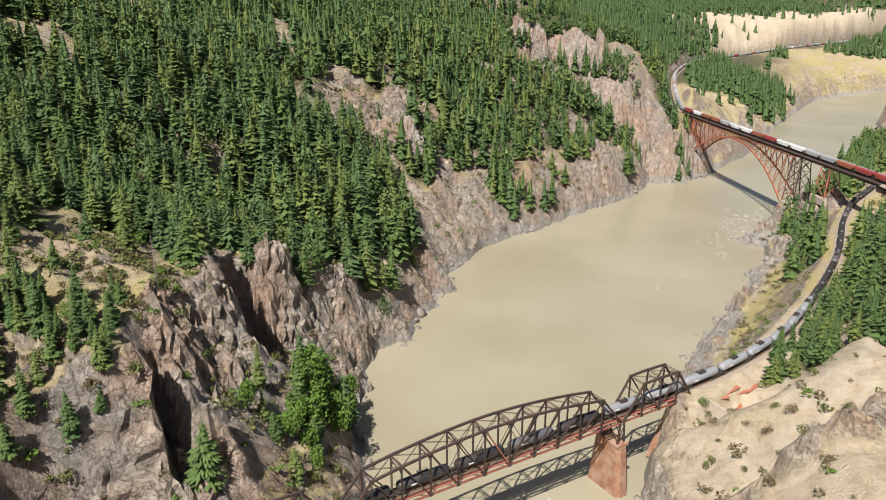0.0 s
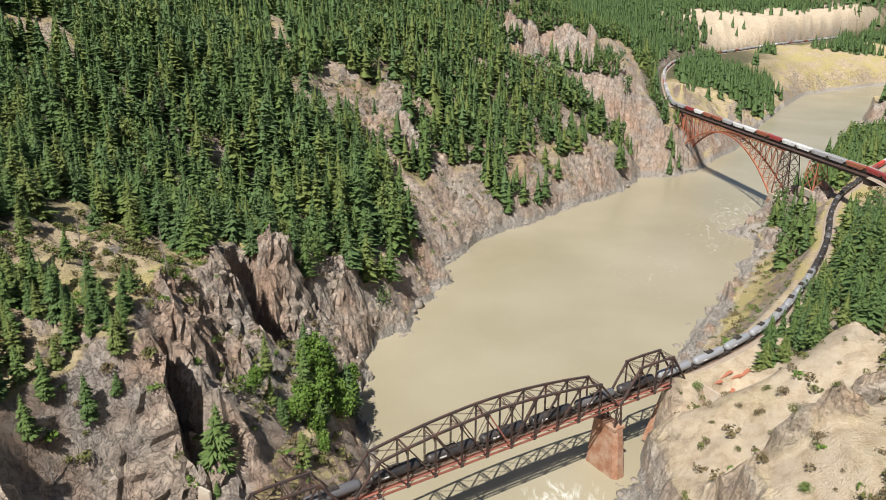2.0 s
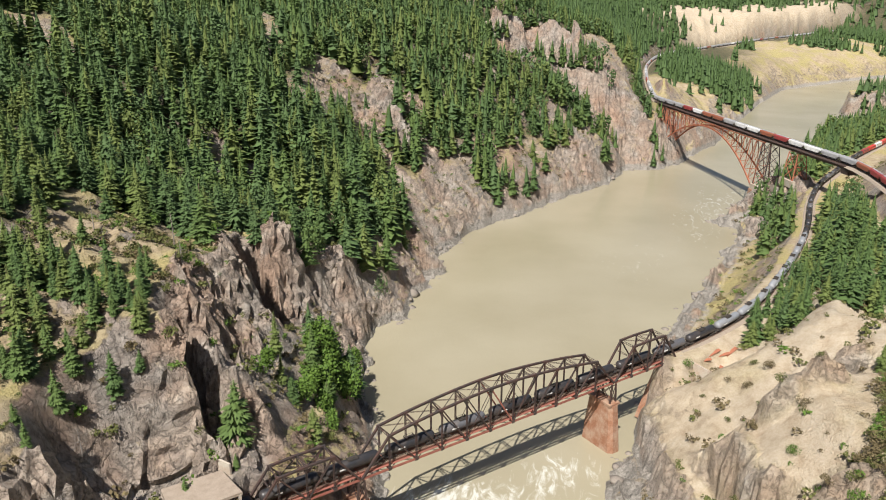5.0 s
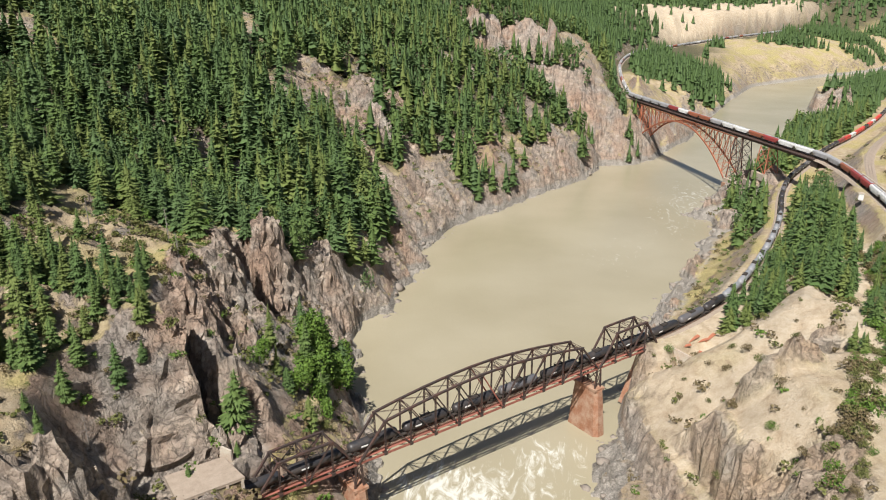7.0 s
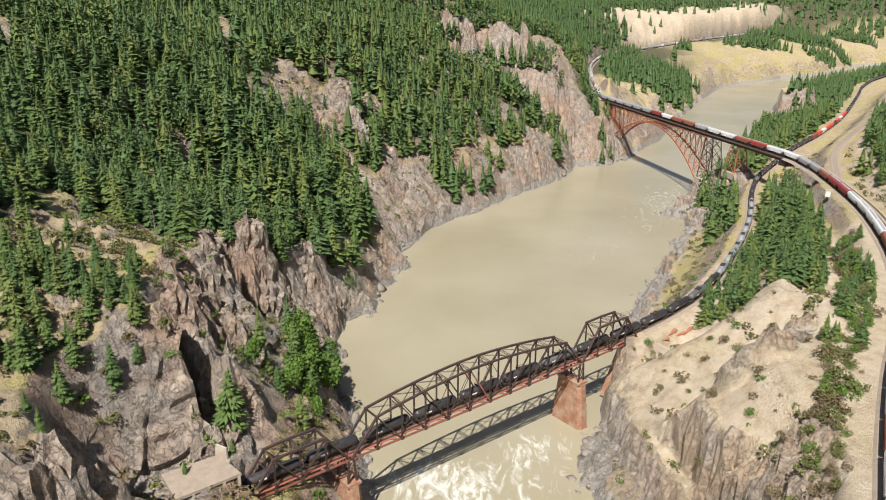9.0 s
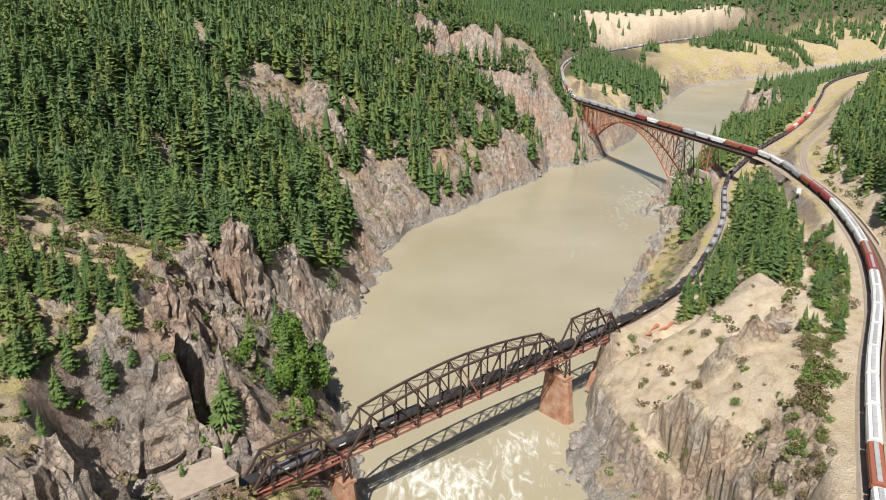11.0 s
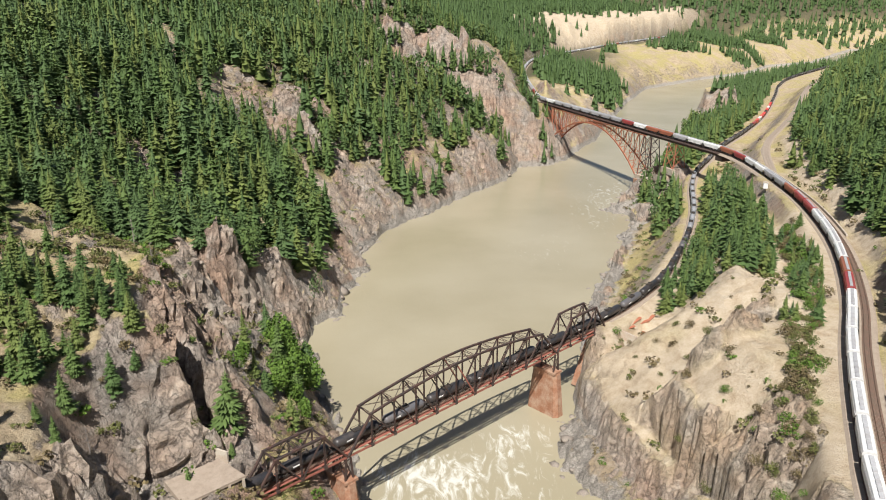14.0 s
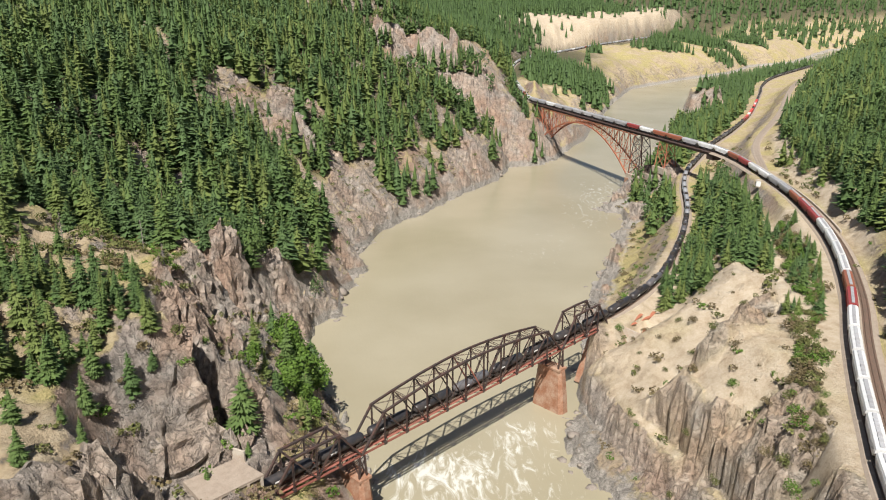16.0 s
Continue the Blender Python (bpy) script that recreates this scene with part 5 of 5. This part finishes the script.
# single large shrubs on the sandy slope
BUSH_MESHES = [tri_mesh("foliage", *clump(260 + k, 2.2, 2.0, 480, 0.11), [m]) for k, m in enumerate((DRY_SHRUB, SHRUB, DRY_SHRUB, BROADLEAF))]
BUSH_STEM = Geo().tube((0, 0, -0.3), (0.1, 0, 0.9), 0.06, 0.03, 6).tube((0, 0, 0), (-0.4, 0.3, 1.0), 0.05, 0.02, 6).mesh("stem", BARK)
BUSH_SPOTS = ((71, 264, 1.3, 3), (73, 250, 0.9, 0), (78, 254, 1.3, 0), (72, 240, 0.7, 1), (70, 233, 0.8, 0), (80, 243, 0.8, 2), (84, 238, 1.2, 0), (88, 246, 1.0, 1), (92, 240, 1.4, 0), (95, 230, 1.6, 2), (86, 226, 1.0, 1), (90, 219, 1.1, 0),
              (97, 222, 1.5, 0), (77, 226, 0.8, 1), (80, 216, 0.9, 2), (84, 208, 1.2, 1), (78, 204, 1.0, 0), (88, 200, 1.3, 2), (93, 208, 0.9, 1), (72, 190, 1.1, 1), (76, 176, 1.4, 1), (83, 188, 1.2, 3), (86, 172, 1.3, 0), (81, 160, 1.5, 2), (88, 150, 1.6, 0), (70, 168, 1.2, 3), (66, 184, 1.0, 1))
for k, (x, y, s, m) in enumerate(BUSH_SPOTS):
    ob = thing("bush", ("dry brown", "olive green", "dry brown", "bright green")[m] + " bush on the sandy slope", "bush", None, "bushes on the sandy slope")
    part("foliage", BUSH_MESHES[m], None, ob)
    part("stem", BUSH_STEM, None, ob)
    ob.matrix_basis = Matrix.LocRotScale((x, y, float(height(x, y)) - 0.05), Euler((0, 0, 1.7 * k)), (s, s, s))


# bare grey snags among the firs
def snag(x, y, tall, seed):
    rnd = random.Random(seed)
    ob = thing("dead_tree", "bare grey dead tree among the firs", "tree", pose(x, y, float(height(x, y)) - 0.3), "dead trees")
    part("trunk", Geo().tube((0, 0, 0), (rnd.uniform(-0.4, 0.4), 0, tall), 0.2, 0.03, 7), SNAG_WOOD, ob)
    for k in range(22):
        z, a = tall * rnd.uniform(0.3, 0.95), rnd.uniform(0, math.tau)
        r = (1 - z / tall) * 2.4 + 0.5
        part("branch", Geo().tube((0, 0, z), (r * math.cos(a), r * math.sin(a), z - rnd.uniform(-0.2, 0.7)), 0.05, 0.015, 4), SNAG_WOOD, ob)


SNAG_WOOD = painted("grey_dead_wood", (0.24, 0.21, 0.185), 0.9, 0.0, (0.12, 0.1, 0.09), 0.5, 1.5)
for k, (x, y, tall) in enumerate(((-98, 224, 12), (-118, 214, 11), (-90, 262, 14), (-102, 258, 13), (-86, 206, 8), (-84, 148, 8))):
    snag(x, y, tall, 400 + k)


# boulders along the water
def boulder(seed):
    rnd = random.Random(seed)
    bm = bmesh.new()
    bmesh.ops.create_icosphere(bm, subdivisions=1, radius=1.0)
    for v in bm.verts:
        v.co *= 1 + 0.55 * noise.noise(v.co * 1.1 + Vector((seed, 0, 0))) + 0.2 * noise.noise(v.co * 3 + Vector((seed, 5, 0)))
        v.co.z *= 0.65
    bm.verts.index_update()
    out = np.array([tuple(v.co) for v in bm.verts]), np.array([[v.index for v in f.verts] for f in bm.faces])
    bm.free()
    return out


STONE = painted("grey_river_rock", (0.25, 0.215, 0.18), 0.9, 0.0, (0.15, 0.12, 0.10), 0.6, 0.4)
X, Y = scatter(-75, 230, 150, 720, 3.4, lambda X, Y: 0.55 * (np.minimum(near(LEFT_SHORE, X, Y)[0], near(RIGHT_SHORE, X, Y)[0]) < 3.2 + 5 * fbm(X, Y, 20, 2, 99)))
planted("shore_boulders", "grey and brown boulders along the waterline", "boulder", [boulder(500 + k) for k in range(5)], np.stack([X, Y, np.maximum(height(X, Y), -0.4), RNG.gamma(2.0, 0.36, X.size) + 0.25], 1), [STONE], RNG)

# rust-red slabs added in place of a red soil patch by the bridge end
RED_SOIL = painted("red_soil_slab", (0.36, 0.13, 0.07), 0.85, 0.0, (0.2, 0.08, 0.05), 0.6, 0.6)
for k, (x, y, turn, w) in enumerate(((82, 276, 40, 4.2), (86, 278, 20, 3.2), (85, 273, 65, 2.6), (90, 281, 48, 3.6), (79, 272, 15, 2.2))):
    ob = thing("red_soil_slab", "rust-red slab standing in for red soil on the sand", "steel plate", pose(x, y, float(height(x, y)) + 0.12, 6, -9, turn), "rusty plates")
    part("plate", Geo().box(-w, -0.7, -0.12, w, 0.7, 0.05), RED_SOIL, ob)


# ---- trains ----
def car_paint(name, colour, rough=0.5, amount=0.5):
    return painted(name, colour, rough, 0.0, (0.16, 0.12, 0.09), amount, 0.35, 0.12)


PAINT = {"w": car_paint("white_car_paint", (0.66, 0.66, 0.65), 0.5, 0.3), "g": car_paint("grey_car_paint", (0.36, 0.36, 0.37)), "r": car_paint("dark_red_car_paint", (0.30, 0.045, 0.045)),
         "b": car_paint("brown_red_car_paint", (0.30, 0.10, 0.055)), "k": car_paint("black_tank_paint", (0.028, 0.028, 0.032), 0.42, 0.35), "s": car_paint("silver_tank_paint", (0.27, 0.28, 0.30), 0.45, 0.4),
         "R": car_paint("bright_red_container_paint", (0.62, 0.05, 0.035), 0.5, 0.3), "d": car_paint("dark_grey_car_paint", (0.10, 0.10, 0.11))}
NAMES = {"w": "white", "g": "grey", "r": "dark red", "b": "brown-red", "k": "black", "s": "silver-grey", "R": "bright red", "d": "dark grey"}
UNDER = painted("grimy_underframe", (0.035, 0.03, 0.027), 0.8, 0.0, (0.09, 0.06, 0.04), 0.5, 1.0)
PALE = painted("pale_marking_paint", (0.7, 0.7, 0.68), 0.6, 0.0, (0.3, 0.3, 0.3), 0.4, 1.0)


def truck_mesh():
    g = Geo()
    for y in (-1.0, 1.0):
        g.box(-1.3, y - 0.14, 0.35, 1.3, y + 0.14, 0.85)
        g.box(-0.35, y - 0.18, 0.25, 0.35, y + 0.18, 0.95)
    for x in (-0.9, 0.9):
        for y in (-0.78, 0.78):
            g.tube((x, y - 0.07, 0.45), (x, y + 0.07, 0.45), 0.46, 0.46, 10)
        g.tube((x, -0.8, 0.45), (x, 0.8, 0.45), 0.09, 0.09, 6)
    g.box(-0.25, -1.0, 0.7, 0.25, 1.0, 1.05)
    return g.mesh("truck", UNDER)


TRUCK = truck_mesh()


def hull(stations, mat, name, smooth_it=False):
    """A skin through cross-sections: rows of x and a ring of (y, z)."""
    g = Geo()
    n = len(stations[0][1])
    v = [(x, y, z) for x, ring in stations for y, z in ring]
    f = [(i * n + k, i * n + (k + 1) % n, (i + 1) * n + (k + 1) % n, (i + 1) * n + k) for i in range(len(stations) - 1) for k in range(n)]
    f += [tuple(range(n))[::-1], tuple(range((len(stations) - 1) * n, len(stations) * n))]
    g.add(v, [q[::-1] for q in f])
    return g.mesh(name, mat, smooth_it)


def hopper_ring(low, scale=1.0):
    w = 1.58 * scale
    return [(-w, low), (-w, 3.7), (-w * 0.86, 4.25), (-w * 0.45, 4.5), (w * 0.45, 4.5), (w * 0.86, 4.25), (w, 3.7), (w, low)]


HALF_CAR = 8.6
CAR_MESHES = {}
for code in "wgrb":
    CAR_MESHES["hopper", code] = hull([(-HALF_CAR, hopper_ring(3.2, 0.99)), (-HALF_CAR + 0.12, hopper_ring(3.0)), (-HALF_CAR + 1.8, hopper_ring(1.55)), (HALF_CAR - 1.8, hopper_ring(1.55)), (HALF_CAR - 0.12, hopper_ring(3.0)), (HALF_CAR, hopper_ring(3.2, 0.99))], PAINT[code], "body")
    g = Geo()
    for k in range(15):
        x = -HALF_CAR + 0.7 + k * (2 * HALF_CAR - 1.4) / 14
        for y in (-1.62, 1.62):
            g.box(x - 0.06, y - 0.05, 1.7 if abs(x) < HALF_CAR - 1.9 else 3.0, x + 0.06, y + 0.05, 3.75)
    CAR_MESHES["ribs", code] = g.mesh("side_ribs", PAINT[code])
g = Geo().box(-HALF_CAR + 0.8, -0.42, 4.5, HALF_CAR - 0.8, 0.42, 4.68)
for k in range(7):
    x = -HALF_CAR + 1.6 + k * (2 * HALF_CAR - 3.2) / 6
    g.box(x - 0.9, -0.5, 4.6, x + 0.9, 0.5, 4.78)
CAR_MESHES["hatch"] = g.mesh("hatch_cover", PAINT["g"])
g = Geo().box(-HALF_CAR - 0.7, -0.3, 0.85, HALF_CAR + 0.7, 0.3, 1.2)
for x in (-4.6, 0, 4.6):
    g.add([(x - 1.6, -1.3, 1.6), (x + 1.6, -1.3, 1.6), (x + 1.6, 1.3, 1.6), (x - 1.6, 1.3, 1.6), (x - 0.35, -0.6, 0.55), (x + 0.35, -0.6, 0.55), (x + 0.35, 0.6, 0.55), (x - 0.35, 0.6, 0.55)], [q[::-1] for q in BOX])
for x in (-HALF_CAR + 0.1, HALF_CAR - 0.1):
    g.box(x - 0.5, -1.5, 1.1, x + 0.5, 1.5, 1.25).box(x - 0.06, -1.4, 1.1, x + 0.06, -1.3, 3.4).box(x - 0.06, 1.3, 1.1, x + 0.06, 1.4, 3.4)
CAR_MESHES["frame"] = g.mesh("underframe", UNDER)


def disc(r, z=2.55, n=14):
    return [(r * math.cos(i * math.tau / n), z + r * math.sin(i * math.tau / n)) for i in range(n)]


for code in "ksd":
    CAR_MESHES["tank", code] = hull([(-8.2, disc(0.35)), (-8.0, disc(0.9)), (-7.6, disc(1.35)), (-7.1, disc(1.52)), (0, disc(1.54)), (7.1, disc(1.52)), (7.6, disc(1.35)), (8.0, disc(0.9)), (8.2, disc(0.35))], PAINT[code], "tank_shell", True)
g = Geo().tube((0, 0, 4.0), (0, 0, 4.45), 0.55, 0.5, 10).box(-1.5, -1.0, 4.02, 1.5, 1.0, 4.1)
for x in (-1.5, 1.5):
    g.box(x - 0.04, -1.0, 4.1, x + 0.04, 1.0, 4.6)
for y in (-1.0, 1.0):
    g.box(-1.5, y - 0.04, 4.55, 1.5, y + 0.04, 4.62)
CAR_MESHES["manway"] = g.mesh("manway_platform", UNDER)
g = Geo().box(-9.0, -0.3, 0.85, 9.0, 0.3, 1.25)
for x in (-8.2, 8.2):
    g.box(x - 0.8, -1.4, 1.1, x + 0.8, 1.4, 1.25)
for x in (-6.4, 6.4):
    g.box(x - 0.35, -1.25, 1.0, x + 0.35, 1.25, 1.9)
for y in (-1.45, 1.45):
    g.box(-8.6, y - 0.03, 2.3, -7.6, y + 0.03, 2.36).box(7.6, y - 0.03, 2.3, 8.6, y + 0.03, 2.36)
CAR_MESHES["tank_frame"] = g.mesh("underframe", UNDER)
CAR_MESHES["band"] = Geo().box(-4.6, -1.57, 2.3, -2.4, -1.5, 2.75).mesh("marking_panel", PALE)
for code in "Rwr":
    CAR_MESHES["box", code] = Geo().box(-8.0, -1.25, 1.3, 8.0, 1.25, 4.0).mesh("container", PAINT[code])
g = Geo().box(-9.0, -1.3, 0.85, 9.0, 1.3, 1.28)
for k in range(12):
    g.box(-7.9 + k * 1.43, -1.29, 1.3, -7.8 + k * 1.43, 1.29, 3.95)
CAR_MESHES["flat"] = g.mesh("flat_deck", UNDER)


def car(kind, code):
    what = {"hopper": "covered hopper railcar", "tank": "tank railcar", "box": "container railcar"}[kind]
    ob = thing(what.replace(" ", "_"), f"{NAMES[code]} {what} with dark underframe", "railcar", None, "upper train" if kind == "hopper" else "lower train")
    if kind == "hopper":
        part("body", CAR_MESHES["hopper", code], None, ob)
        part("side_ribs", CAR_MESHES["ribs", code], None, ob)["kind"] = "stuff"
        part("hatch_cover", CAR_MESHES["hatch"], None, ob)
        part("underframe", CAR_MESHES["frame"], None, ob)
    elif kind == "tank":
        part("tank_shell", CAR_MESHES["tank", code], None, ob)
        part("manway_platform", CAR_MESHES["manway"], None, ob)
        part("underframe", CAR_MESHES["tank_frame"], None, ob)
        for k in (0, 1):
            part("marking_panel", CAR_MESHES["band"], None, ob, "pale marking panel").rotation_euler.z = math.pi * k
    else:
        part("container", CAR_MESHES["box", code], None, ob)
        part("flat_deck", CAR_MESHES["flat"], None, ob)
    for x in (-6.3, 6.3):
        t = part("truck", TRUCK, None, ob)
        t.location.x = x
    return ob


def s_near(line, x, y):
    return float(line.s[int(np.argmin(np.hypot(line.p[:, 0] - x, line.p[:, 1] - y)))])


CN_SPEED, CP_SPEED, PITCH = 11.1, 13.0, 18.4
# car colours from the near end of the upper train, as it stands at the end
CN_CODES = "wwwb" + "wwwwwww" + "rb" + "wwww" + "rrb" + "ggww" + "rbww" + "gbbwr" + "gggggggwggwbrgggw" + "gwgggrgggbgggggwgg" * 7
CP_CODES = "kkdkkkkdkkkkkdkkkk"
FLEET = []
s_ref = s_near(CN, 130.5, 214.4)        # the seam behind the eleventh car at 16 s
i = 0
s = s_ref - 10.5 * PITCH
while s < CN.length - 30 and i < len(CN_CODES):
    FLEET.append((car("hopper", CN_CODES[i]), CN, s + 16 * CN_SPEED, -CN_SPEED, -1))
    s += PITCH
    i += 1
s = S_END - 12 - 12.5 * CP_SPEED + 16.2 - 20 * PITCH
i = 0
while s < CP.length - 20:
    FLEET.append((car("box", "RwRRr"[i % 5]) if 560 < s < 760 and i % 6 else car("tank", "s" if S_END - 36 < s < S_END + 110 else CP_CODES[i % len(CP_CODES)]), CP, s, CP_SPEED, 1))
    s += PITCH
    i += 1


def motions():
    for ob, line, s0, speed, way in FLEET:
        rows = []
        for k in range(9):
            t = 2.0 * k
            s = s0 + speed * t
            a, b = line.at(s - 6.3), line.at(s + 6.3)
            d = (b - a).normalized()
            m = (a + b) / 2
            rows.append((t, pose(m.x, m.y, m.z + 0.08, 0, -math.degrees(math.asin(d.z)), math.degrees(math.atan2(d.y, d.x)))))
        walk(ob, rows)


motions()
